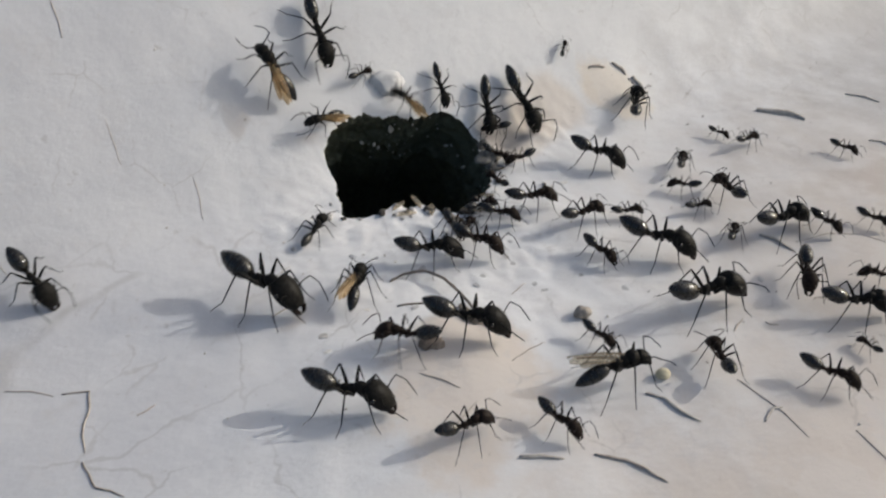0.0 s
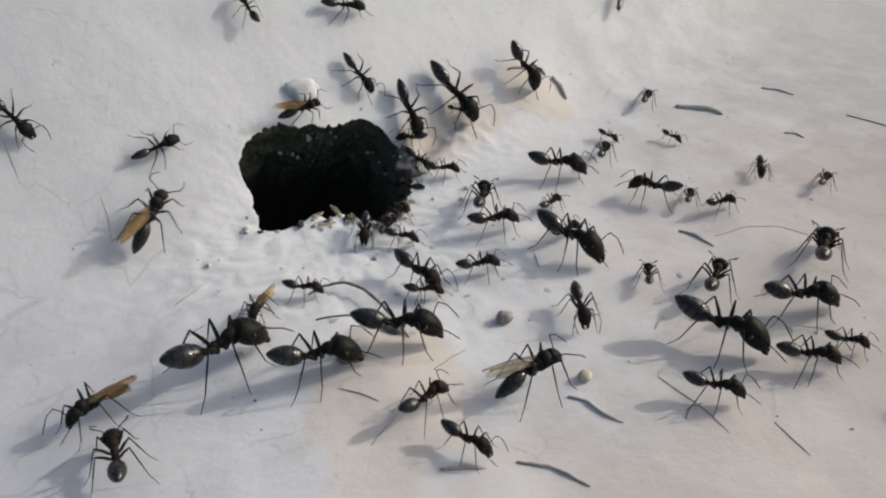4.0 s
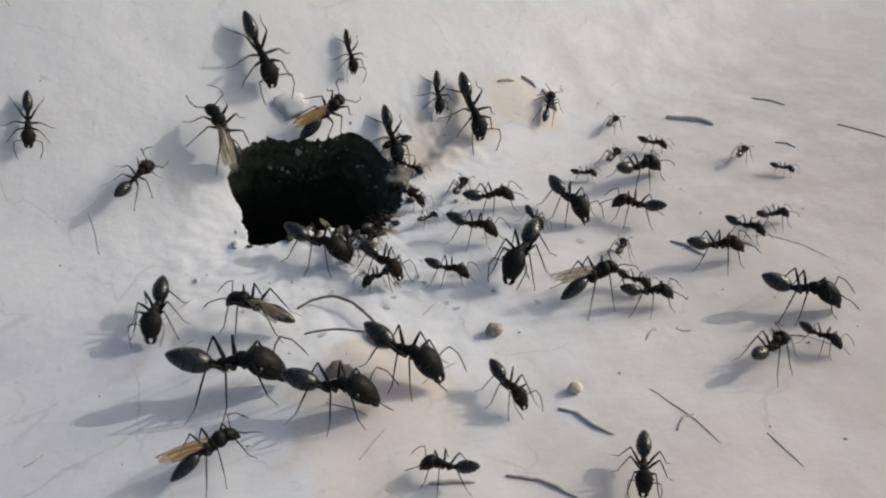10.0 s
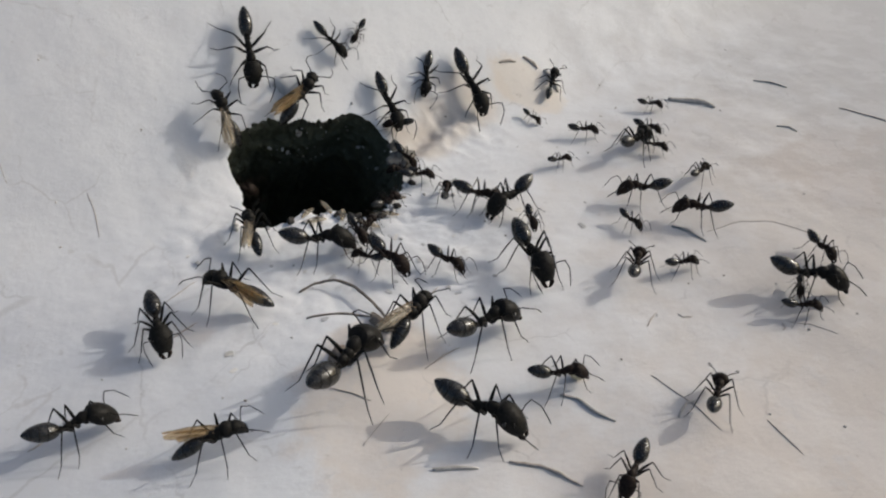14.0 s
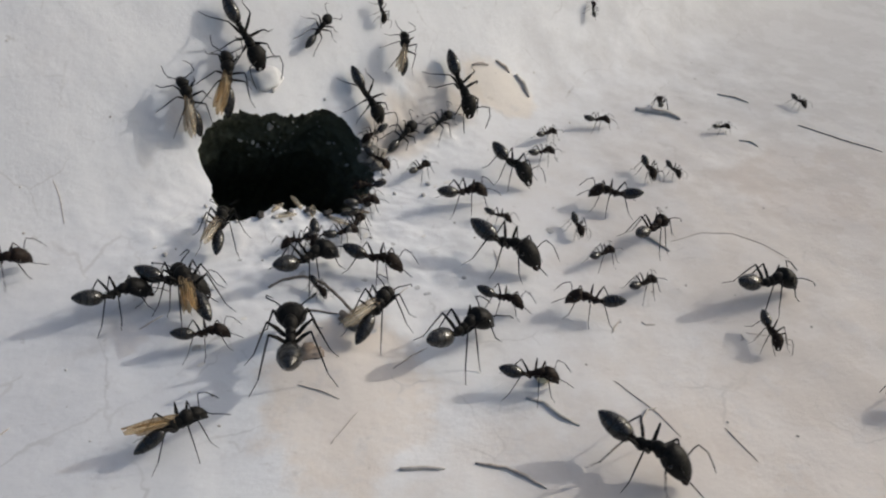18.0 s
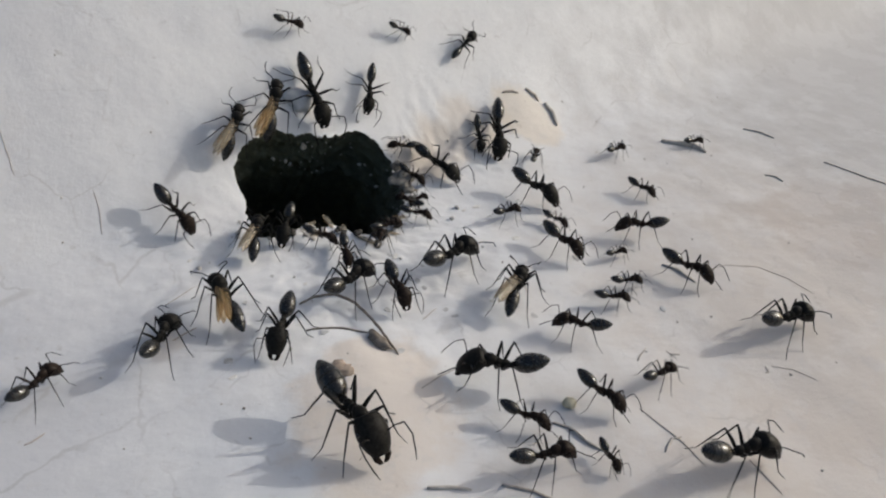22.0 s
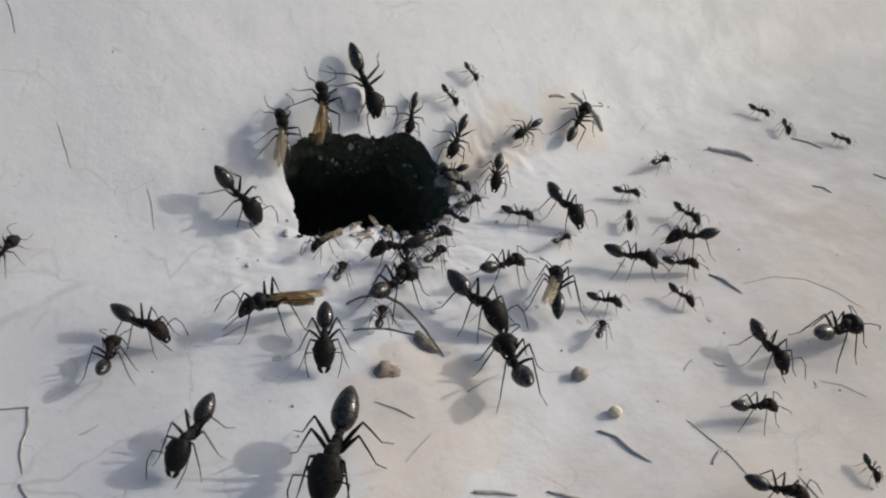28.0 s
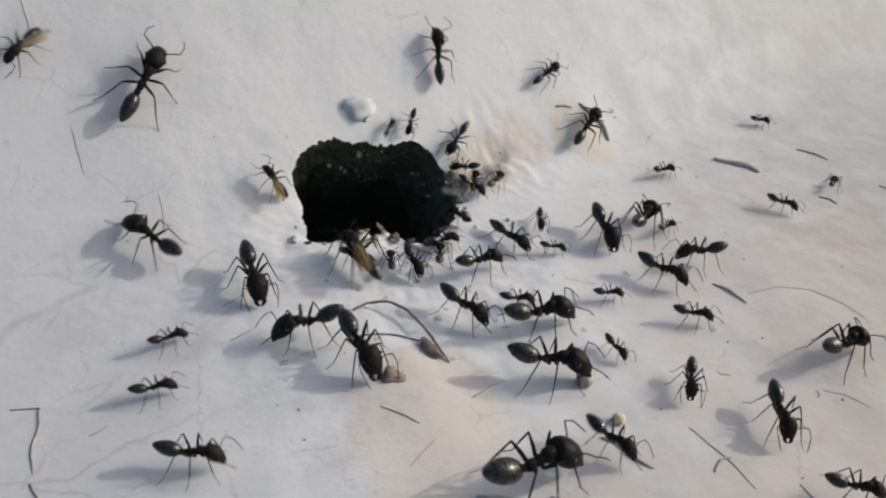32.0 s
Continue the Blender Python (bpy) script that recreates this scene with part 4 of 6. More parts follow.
    roam(ants[6], (0, 30.1, 8.1, 111), (1, 30.8, 7.6, 156), (2, 31.2, 7.5, 163), (3, 31.0, 7.6, 159), (6, 30.7, 7.7, 152), (7, 30.2, 7.0, 152), (8, 29.9, 6.4, 150), (9, 29.3, 5.5, 150), (10, 29.3, 5.4, 152), (11, 29.7, 6.3, 159), (12, 30.0, 6.7, 170), (13, 30.0, 6.3, 178), (16, 30.0, 5.8, 180), (17, 30.7, 6.3, 171), (18, 30.8, 6.5, 163), (19, 30.8, 6.6, 165), (20, 30.7, 6.4, 176), (21, 30.6, 6.3, 179), (22, 30.7, 6.2, 181), (23, 30.4, 5.4, 182), (24, 31.0, 6.4, 177), (25, 30.7, 5.7, 181), (28, 31.2, 5.4, 188), (29, 31.9, 5.6, 192), (30, 31.5, 5.0, 199), (31, 31.4, 4.6, 198), (32, 31.6, 4.2, 192))
    roam(ants[7], (0, 23.9, 10.3, 169), (1, 23.7, 9.9, 287), (2, 4.1, 13.6, 384), (3, 14.2, 4.5, 407), (6, 15.3, 5.9, 396), (7, 15.6, 5.4, 389), (8, 16.0, 4.0, 395), (9, 15.9, 5.5, 348), (10, 13.8, 3.9, 292), (11, 10.2, 3.2, 356), (12, 7.9, 4.0, 338), (13, 12.7, -0.1, 287), (16, 11.0, -0.5, 272), (17, -1.3, 8.8, 357), (18, 1.2, 13.2, 409), (19, -0.8, 9.4, 401), (20, -2.1, 7.8, 380), (21, -2.1, 6.6, 339), (22, -3.9, 6.8, 351), (23, -17.0, -2.4, 349), (24, -15.6, -2.7, 387), (25, -9.6, -3.5, 406), (28, -14.0, -18.2, 447), (29, -26.3, -17.6, 554), (30, -4.0, -13.1, 537), (31, -12.6, -13.1, 411), (32, -14.8, -4.3, 458))
    roam(ants[8], (0, 25.2, 4.8, 20), (1, 25.3, 0.7, -12), (2, 38.9, -2.9, 4), (3, 41.4, 10.5, 68), (6, 25.8, -2.4, 65), (7, 25.9, -2.4, 41), (8, 26.1, -1.8, 25), (9, 25.8, -2.7, 63), (10, 25.1, -3.8, 67), (11, 27.8, -4.7, 64), (12, 29.2, -3.1, 46), (13, 27.9, -1.1, -61), (16, 25.4, -0.6, -39), (17, 24.6, -0.1, -30), (18, 24.0, -0.3, -81), (19, 22.4, 15.9, -17), (20, 34.1, 19.2, -32), (21, 47.5, 38.4, 19), (22, 47.5, 36.9, 22), (23, 47.1, 38.8, 58), (24, 56.3, 51.1, -15), (25, 58.9, 49.3, 42), (28, 55.6, 53.7, -24), (29, 55.5, 54.5, 7), (30, 55.3, 54.6, 15), (31, 54.9, 54.2, 13), (32, 54.6, 54.2, 10))
    roam(ants[9], (0, 35.7, -0.3, 29), (1, 41.6, -0.1, -9), (2, 53.7, -6.4, 16), (3, 42.2, -20.3, 12), (6, 45.4, -16.4, -17), (7, 45.1, -16.7, -20), (8, 44.9, -17.0, -20), (9, 44.9, -16.8, -17), (10, 45.0, -16.7, -14), (11, 45.3, -16.3, -13), (12, 45.8, -16.1, -14), (13, 45.9, -16.3, -17), (16, 46.4, -16.0, -11), (17, 46.4, -15.9, 2), (18, 46.3, -15.4, 18), (19, 45.9, -15.3, 25), (20, 45.6, -15.3, 28), (21, 45.5, -15.5, 28), (22, 45.5, -15.6, 26), (23, 45.2, -15.5, 26), (24, 45.9, -15.4, 26), (25, 45.5, -15.5, 29), (28, 45.7, -15.3, 31), (29, 45.4, -16.2, 34), (30, 45.6, -15.5, 35), (31, 45.6, -15.6, 35), (32, 46.0, -15.8, 34))
    roam(ants[10], (0, 42.2, 0.2, -54), (1, 42.2, 6.9, -47), (2, 40.7, 9.7, 87), (3, 39.5, 2.8, 40), (6, 41.6, 6.9, 2), (7, 41.5, 6.1, -39), (8, 46.1, 5.1, 0), (9, 48.3, 3.0, 15), (10, 48.6, 2.6, 12), (11, 43.5, 1.2, 53), (12, 39.7, 5.3, -53), (13, 40.6, 10.5, 71), (16, 38.5, 11.4, -8), (17, 37.8, 12.9, -57), (18, 38.4, 15.2, -81), (19, 34.8, 19.3, -39), (20, 45.2, 0.2, -32), (21, 33.8, 18.5, -33), (22, 33.6, 18.4, -41), (23, 33.5, 18.4, -38), (24, 32.0, 18.2, -19), (25, 21.2, 11.3, 37), (28, 32.3, 13.0, -48), (29, 63.9, 31.9, -64), (30, 64.2, 32.7, -55), (31, 63.4, 32.0, -35), (32, 49.6, 21.8, -24))
    roam(ants[11], (0, 49.4, 1.7, -39), (1, 42.9, 17.0, 0), (2, 54.3, 20.2, -26), (3, 54.3, 20.0, -28), (6, 39.8, 2.5, -101), (7, 54.9, 19.1, -40), (8, 27.9, 33.4, -41), (9, 37.6, 24.8, -33), (10, 36.4, 26.0, -20), (11, 36.6, 25.6, 24), (12, 37.1, 26.0, -2), (13, 35.1, 26.3, -14), (16, 35.4, 24.0, -64), (17, 33.4, 30.3, -7), (18, 33.1, 31.0, 7), (19, 32.6, 30.8, 22), (20, 32.0, 30.6, 35), (21, 31.5, 30.6, 38), (22, 31.6, 31.2, 38), (23, 31.1, 31.8, 45), (24, 30.6, 30.6, 48), (25, 31.1, 31.4, 45), (28, 30.9, 29.2, 40), (29, 30.6, 28.5, 40), (30, 30.9, 29.4, 35), (31, 30.8, 29.8, 31), (32, 30.7, 29.9, 29))
    roam(ants[12], (0, 0.4, 4.0, 11), (1, 0.8, 4.0, 19), (2, 1.0, 3.5, 31), (3, 3.4, 4.0, 99), (6, 7.2, 7.2, 35), (7, 6.8, 7.6, 39), (8, 7.2, 8.1, 35), (9, 7.5, 8.6, 24), (10, 7.5, 8.6, 13), (11, 6.9, 8.3, 1), (12, 3.4, 8.2, 40), (13, 5.8, 6.2, -24), (16, 3.9, 3.5, -14), (17, 3.4, 3.9, 23), (18, 7.6, 5.6, 18), (19, 11.3, 6.6, 8), (20, 17.2, 4.9, -11), (21, 16.4, 2.1, -41), (22, 17.9, 0.8, -50), (23, 18.7, -0.4, -48), (24, 19.5, 0.8, -64), (25, 20.6, -2.7, -56), (28, 21.0, -1.1, -9), (29, 23.0, 0.5, 10), (30, 23.3, 0.6, -12), (31, 23.0, -0.3, -28), (32, 24.9, -1.3, -30))
    roam(ants[13], (0, -7.4, -6.9, -26), (1, -6.3, -6.4, -24), (2, -5.9, -10.4, -58), (3, -4.8, -12.1, -41), (6, -4.6, -11.8, -56), (7, -6.3, -10.6, -54), (8, -6.2, -10.9, -57), (9, -6.2, -11.2, -57), (10, -8.2, -7.0, -48), (11, -7.3, -8.9, -49), (12, -7.4, -9.6, -50), (13, -7.4, -9.8, -50), (16, -6.9, -9.1, -44), (17, -6.4, -10.6, -25), (18, -5.4, -10.4, -17), (19, -3.9, -11.9, -28), (20, -4.2, -12.5, -32), (21, -3.8, -9.1, -6), (22, -6.2, -11.9, -69), (23, -6.2, -10.9, -50), (24, -6.5, -11.3, -52), (25, -5.5, -11.6, -47), (28, -12.9, -3.6, -162), (29, -9.3, -2.2, -22), (30, -5.1, -7.1, -26), (31, -5.1, -8.8, -20), (32, -4.1, -13.7, -38))
    roam(ants[14], (0, 9.4, -8.0, -50), (1, 9.5, -6.8, 22), (2, 9.5, -6.5, 26), (3, 5.9, -11.9, 26), (6, -1.4, -7.5, -43), (7, 0.2, -8.4, -37), (8, 1.5, -6.3, -7), (9, 0.0, -7.8, -42), (10, 0.7, -8.3, -20), (11, -0.4, -6.3, -16), (12, -2.2, -7.0, -45), (13, -1.5, -7.4, -5), (16, 3.8, -14.6, -37), (17, 8.0, -14.1, -34), (18, 10.9, -17.6, -21), (19, 11.6, -19.7, -48), (20, -6.6, -27.5, -43), (21, -2.2, -27.3, 57), (22, 9.0, -33.8, -25), (23, 19.0, -41.6, -49), (24, 10.7, -40.2, 27), (25, 11.9, -41.3, 12), (28, 31.0, -29.5, 11), (29, 27.6, -29.2, 47), (30, 24.7, -19.8, 49), (31, 26.2, -17.2, 13), (32, 24.2, -24.1, -101))
    roam(ants[15], (0, 17.2, -6.3, -21), (1, 18.1, -6.5, -25), (2, 18.5, -3.8, -32), (3, 16.6, -4.4, -31), (6, 15.6, -7.7, -91), (7, 13.8, -5.2, -108), (8, 12.3, -5.7, -112), (9, 10.0, -5.8, -138), (10, 11.0, -6.4, -116), (11, 10.3, -5.6, -145), (12, 11.6, -7.0, -80), (13, 11.6, -8.7, -65), (16, 11.1, -11.0, -87), (17, 11.7, -7.9, -44), (18, 12.3, -7.6, -34), (19, 13.0, -6.6, -15), (20, 9.8, -8.9, -54), (21, 2.5, -6.1, 66), (22, 1.0, -5.4, 45), (23, 1.6, -7.2, -99), (24, 0.4, -5.3, 49), (25, 0.2, -5.3, 207), (28, -1.9, -14.7, 316), (29, -1.6, -14.1, 329), (30, 2.0, -16.4, 324), (31, 2.6, -12.5, 318), (32, 5.8, -14.6, 385))
    roam(ants[16], (0, 28.6, -2.5, 69), (1, 31.1, -2.6, 31), (2, 24.9, -12.0, 32), (3, 25.7, -12.9, 81), (6, 25.1, -12.9, 75), (7, 24.5, -12.4, 104), (8, 24.3, -12.3, 112), (9, 24.4, -11.4, -50), (10, 25.2, -11.7, -35), (11, 34.8, -26.5, 29), (12, 33.6, -16.8, -28), (13, 34.8, -12.8, 8), (16, 25.5, -8.2, 55), (17, 25.7, -8.2, 64), (18, 26.2, -7.5, 36), (19, 26.2, -7.4, 39), (20, 25.8, -7.5, 27), (21, 25.4, -6.6, 53), (22, 26.1, -7.0, 12), (23, 25.4, -9.3, -39), (24, 25.0, -10.6, 34), (25, 26.2, -8.7, -58), (28, 15.9, -10.7, -9), (29, 14.6, -6.8, -48), (30, 15.1, -6.8, -24), (31, 15.5, -6.7, -5), (32, 3.3, -10.0, 5))
    roam(ants[17], (0, 35.7, -12.3, -100), (1, 35.0, -11.3, 35), (2, 33.6, -12.2, 36), (3, 33.4, -15.9, 84), (6, 34.4, -12.6, 17), (7, 33.1, -13.6, 122), (8, 34.7, -9.4, 113), (9, 35.7, -4.2, 45), (10, 37.7, -5.8, 3), (11, 39.0, -6.0, -25), (12, 38.3, -3.8, -12), (13, 37.9, -1.7, 159), (16, 34.4, 1.7, 170), (17, 33.8, 1.3, 165), (18, 34.3, -2.5, 43), (19, 35.2, -4.3, -36), (20, 34.9, -4.6, -41), (21, 35.3, -4.1, -36), (22, 35.4, -4.2, -36), (23, 34.4, -6.6, -76), (24, 34.5, -7.5, -83), (25, 33.9, -8.1, -97), (28, 35.7, -18.9, -71), (29, 35.8, -17.3, -14), (30, 35.5, -22.7, -89), (31, 34.9, -24.5, -84), (32, 33.7, -29.0, -90))
    roam(ants[18], (0, -8.3, -25.0, -10), (1, -7.5, -24.8, -1), (2, -7.3, -23.9, 1), (3, -7.1, -24.4, 1), (6, -6.9, -23.3, -2), (7, -7.0, -23.4, -3), (8, -6.8, -23.8, -5), (9, -4.7, -24.9, 104), (10, -4.9, -26.7, -35), (11, 1.4, -26.3, -51), (12, 4.7, -25.3, 2), (13, 4.5, -23.6, 29), (16, 4.2, -24.9, 49), (17, 4.1, -24.3, 65), (18, 5.1, -25.2, 41), (19, 5.1, -24.3, 87), (20, 6.9, -26.9, 121), (21, 5.5, -26.3, 135), (22, 6.7, -27.0, 173), (23, 4.9, -26.2, 180), (24, 5.0, -25.5, 182), (25, 4.7, -25.8, 190), (28, 2.5, -26.1, 106), (29, 2.5, -23.7, 122), (30, 2.2, -26.5, -52), (31, 5.8, -23.0, 2), (32, 6.5, -23.8, 2))
    roam(ants[19], (0, -30.8, -5.1, 72), (1, -32.3, -6.3, -33), (2, -46.9, -0.7, 3), (3, -39.4, 8.5, 38), (6, -46.6, 0.7, 36), (7, -33.7, 16.6, 22), (8, -15.2, 29.2, -52), (9, -14.7, 29.2, -60), (10, -14.1, 29.6, -76), (11, -15.3, 30.2, -42), (12, -16.5, 28.2, 0), (13, -17.5, 27.4, 1), (16, -16.5, 27.2, -69), (17, -17.8, 27.5, -8), (18, -15.3, 28.6, 57), (19, -16.7, 26.3, -89), (20, -16.6, 23.7, -80), (21, 6.1, 29.1, -93), (22, 6.1, 28.4, -83), (23, 2.7, 27.3, -43), (24, -0.9, 22.1, 55), (25, -1.4, 22.4, 57), (28, 6.7, 30.1, 226), (29, 6.6, 29.1, 228), (30, 1.5, 31.3, 278), (31, -1.8, 29.8, 441), (32, 8.1, 40.3, 409))
    roam(ants[20], (0, 9.2, -31.7, 22), (1, 8.6, -31.6, 29), (2, 8.6, -31.3, 33), (3, 8.4, -31.6, 34), (6, 8.7, -31.3, 34), (7, 8.6, -31.3, 37), (8, 8.5, -31.5, 38), (9, 8.6, -31.4, 32), (10, 19.6, -12.7, 31), (11, -4.4, -21.7, 64), (12, -3.8, -22.0, 60), (13, -3.6, -22.2, 59), (16, -5.2, -22.0, 66), (17, -4.9, -21.6, 67), (18, -4.8, -21.6, 64), (19, -2.7, -19.1, 18), (20, 5.5, -39.1, -42), (21, 16.5, -45.0, -8), (22, 9.9, -11.3, 73), (23, 9.3, -9.9, 86), (24, 8.8, -10.1, 94), (25, 9.4, -9.8, 89), (28, 9.1, -10.3, 89), (29, 9.1, -10.0, 90), (30, 6.9, -8.7, 99), (31, -6.2, 2.0, 123), (31.95, -20.3, 11.5, 160, -30), (32, -20.3, 11.5, 160, -30))
    roam(ants[21], (0, 56.9, -26.2, -177), (0.05, 57.3, -26.3, -177), (1, 40.4, -27.8, -26), (2, 40.8, -28.0, -21), (3, 40.7, -28.9, -14), (6, 40.1, -30.7, -2), (7, 41.0, -35.0, -38), (8, 41.0, -35.2, -38), (9, 41.2, -33.5, -69), (10, 37.8, -26.6, 39), (11, 23.9, -12.5, 134), (12, 24.4, -11.4, 125), (13, 24.4, -10.8, 126), (16, 26.6, -15.2, -46), (17, 22.7, -15.8, -207), (18, 22.7, -18.5, -197), (19, 22.4, -17.7, -256), (20, 19.3, -17.6, -416), (21, 19.6, -17.3, -567), (22, 17.6, -17.9, -556), (23, 14.3, -19.2, -457), (24, -4.4, 1.9, -369), (25, -3.3, 10.1, -336), (28, 1.4, 18.2, -455), (29, -8.3, 4.4, -352), (30, -9.1, 2.4, -484), (31, -13.0, -1.2, -521), (31.95, -20.3, 11.8, -575, -30), (32, -20.3, 11.8, -575, -30))
    roam(ants[22], (0, -22.1, 11.8, -146, -30), (0.05, -22.1, 11.8, -146, -30), (0.57, -33.7, 2.2, -146), (1, -43.5, -12.1, -177), (2, -52.6, -16.4, -150), (3, -52.9, -12.6, -201), (6, -19.9, 17.1, -301), (7, -19.0, 19.4, -302), (8, -18.9, 19.6, -309), (9, -18.8, 19.7, -311), (10, -18.3, 20.1, -310), (11, -18.2, 20.3, -310), (12, -18.4, 20.6, -308), (13, -18.6, 20.6, -308), (16, -28.1, 15.1, -258), (17, -27.6, 14.4, -261), (18, -28.4, 16.9, -261), (19, -27.7, 16.0, -272), (20, -27.2, 16.3, -280), (21, -27.5, 17.2, -284), (22, -27.2, 16.7, -274), (23, -27.2, 17.1, -278), (24, -27.3, 16.1, -281), (25, -27.0, 16.8, -279), (28, -27.1, 16.4, -249), (29, -26.5, 19.9, -279), (30, -30.0, 18.8, -296), (31, -32.3, 16.1, -323), (31.48, -29.3, 15.6, -390), (31.95, -21.7, 14.3, -390, -30), (32, -21.7, 14.3, -390, -30))
    roam(ants[23], (0, -7.7, -40.9, 30), (1, -5.6, -43.6, -6), (2, -6.0, -43.5, -14), (3, -6.0, -44.3, -17), (6, 0.7, -18.7, -19), (7, -1.3, -18.9, -32), (8, 3.0, -26.4, -68), (9, 2.0, -30.2, -93), (10, 6.9, -31.1, -61), (11, 11.5, -34.8, -52), (12, 13.5, -33.2, -21), (13, 12.3, -31.7, 5), (16, 12.3, -32.0, 1), (17, 12.6, -31.7, 0), (18, 12.8, -31.5, -3), (19, 13.2, -31.0, -5), (20, 10.1, -18.4, 4), (21, 11.8, -21.1, -32), (22, 18.2, -30.1, -45), (23, 17.7, -30.8, -46), (24, 23.4, -31.1, -10), (25, 27.2, -31.6, 11), (28, 29.8, -41.8, -11), (29, 31.9, -41.6, -8), (29.95, 29.0, -50.6, -98), (32, 28.7, -50.7, -98))
    roam(ants[24], (0, -23.5, 40.2, -84), (2.05, -22.9, 40.1, -84), (3, -22.6, 29.2, 33), (6, -5.5, 38.4, -42), (7, 4.0, 43.0, -8), (8, 7.6, 36.3, -36), (9, 15.5, 31.0, -83), (10, 19.4, 36.1, 73), (11, 19.2, 36.3, 76), (12, 19.3, 36.5, 76), (13, 19.9, 36.9, 69), (16, 19.8, 38.0, 82), (17, 22.8, 28.3, -63), (18, 4.3, 24.5, 49), (19, -0.9, 27.0, 63), (20, -1.9, 30.7, 88), (21, 2.1, 38.9, 58), (22, 2.9, 39.5, 54), (23, 1.7, 36.7, 53), (24, 1.7, 35.2, 55), (25, -4.1, 27.5, -99), (28, -13.3, 22.8, -99), (29, -7.7, 27.7, -79), (30, -2.6, 26.2, -76), (31, -14.8, 22.4, -62), (32, -6.9, 23.8, -118))
    roam(ants[25], (0, 56.5, -27.6, -177), (2.05, 60.4, -27.0, -177), (3, 48.4, -26.9, -53), (6, 45.1, -24.8, 0), (7, 45.2, -23.8, -13), (8, 44.8, -23.9, -14), (9, 44.6, -23.9, -20), (10, 44.8, -24.2, -40), (11, 46.9, -23.9, -39), (12, 47.1, -22.5, 25), (13, 45.8, -22.2, 2), (16, 40.0, -18.1, -48), (17, 34.1, -12.2, -26), (18, 30.4, -13.9, 32), (19, 31.7, -13.8, -70), (20, 31.2, -13.5, -76), (21, 27.8, -12.4, 39), (22, 23.3, -11.0, 2), (23, 16.4, -6.3, -7), (24, 9.4, 1.2, -11), (25, 5.7, 4.0, 24), (28, -2.8, 10.4, 47), (29, -1.6, 13.5, -65), (30, -3.3, 8.4, 35), (31, -0.3, 23.6, 74), (32, -3.5, 18.1, 84))
    roam(ants[26], (0, -22.2, 11.9, -125, -30), (4.4, -22.2, 11.9, -125, -30), (5.28, -29.4, -1.3, -125), (6, -35.5, -15.9, -80), (7, -36.7, -21.0, -152), (8, -41.3, -23.6, -311), (9, -32.4, -36.0, -273), (10, -36.0, -16.4, -449), (11, -41.9, -29.4, -423), (12, -36.5, -26.6, -381), (13, -34.3, -26.5, -427), (16, -35.4, -14.5, -426), (17, -33.0, -17.6, -409), (18, -30.3, -16.4, -370), (19, -23.8, -19.4, -349), (20, -19.5, -13.0, -299), (21, -19.4, -15.1, -431), (22, -20.0, -21.2, -456), (23, -20.5, -20.5, -454), (24, -20.6, -22.1, -441), (25, -20.3, -21.7, -445), (28, -20.4, -23.5, -443), (29, -18.8, -23.3, -421), (30, -17.8, -24.1, -420), (31, -26.9, -16.9, -336), (32, -23.8, -20.5, -516))
    roam(ants[27], (0, -20.3, 14.6, 69, -30), (6.05, -20.3, 14.6, 69, -30), (6.57, -17.2, 21.3, 69), (7, -15.7, 25.0, 22), (8, 15.0, 24.6, -59), (9, 11.7, 25.8, -74), (10, 23.3, 17.0, -1), (11, 22.5, 17.4, 7), (12, 22.3, 17.6, 11), (13, 21.9, 17.3, 8), (16, 13.5, 13.6, 89), (17, 5.5, 16.3, -48), (18, 12.5, 1.4, -25), (19, 18.5, 9.1, 34), (20, 12.8, -32.5, 62), (21, 18.5, -37.9, -66), (22, 17.7, -38.9, -69), (23, 5.0, -33.5, 24), (24, 14.0, -15.5, 22), (25, 14.1, -16.8, 39), (28, 14.5, -16.9, 73), (29, 14.4, -16.9, 75), (30, 14.2, -17.8, 79), (31, 15.2, -16.1, 105), (32, 15.8, -18.4, -57))
    roam(ants[28], (0, -20.8, -37.1, -11), (1, -21.9, -38.0, 29), (2, -20.3, -33.0, 50), (3, -18.8, -29.8, 48), (6, -10.8, -28.3, 0), (7, -10.1, -28.3, 25), (8, -8.7, -30.5, -18), (9, -8.4, -30.4, 6), (10, -12.7, -32.4, -8), (11, -7.5, -36.3, -23), (12, 0.1, -32.3, -8), (13, 2.7, -35.1, -27), (16, 4.6, -38.2, -28), (17, 12.3, -36.8, -16), (18, 22.9, -42.6, -36), (19, 34.0, -41.3, -11), (20, 35.5, -42.1, -12), (21, 27.6, -43.7, 62), (22, 31.5, -39.3, 17), (23, 31.3, -42.5, -133), (24, 36.1, -43.1, -35), (24.95, 30.4, -54.5, -104), (32, 29.7, -54.3, -104))
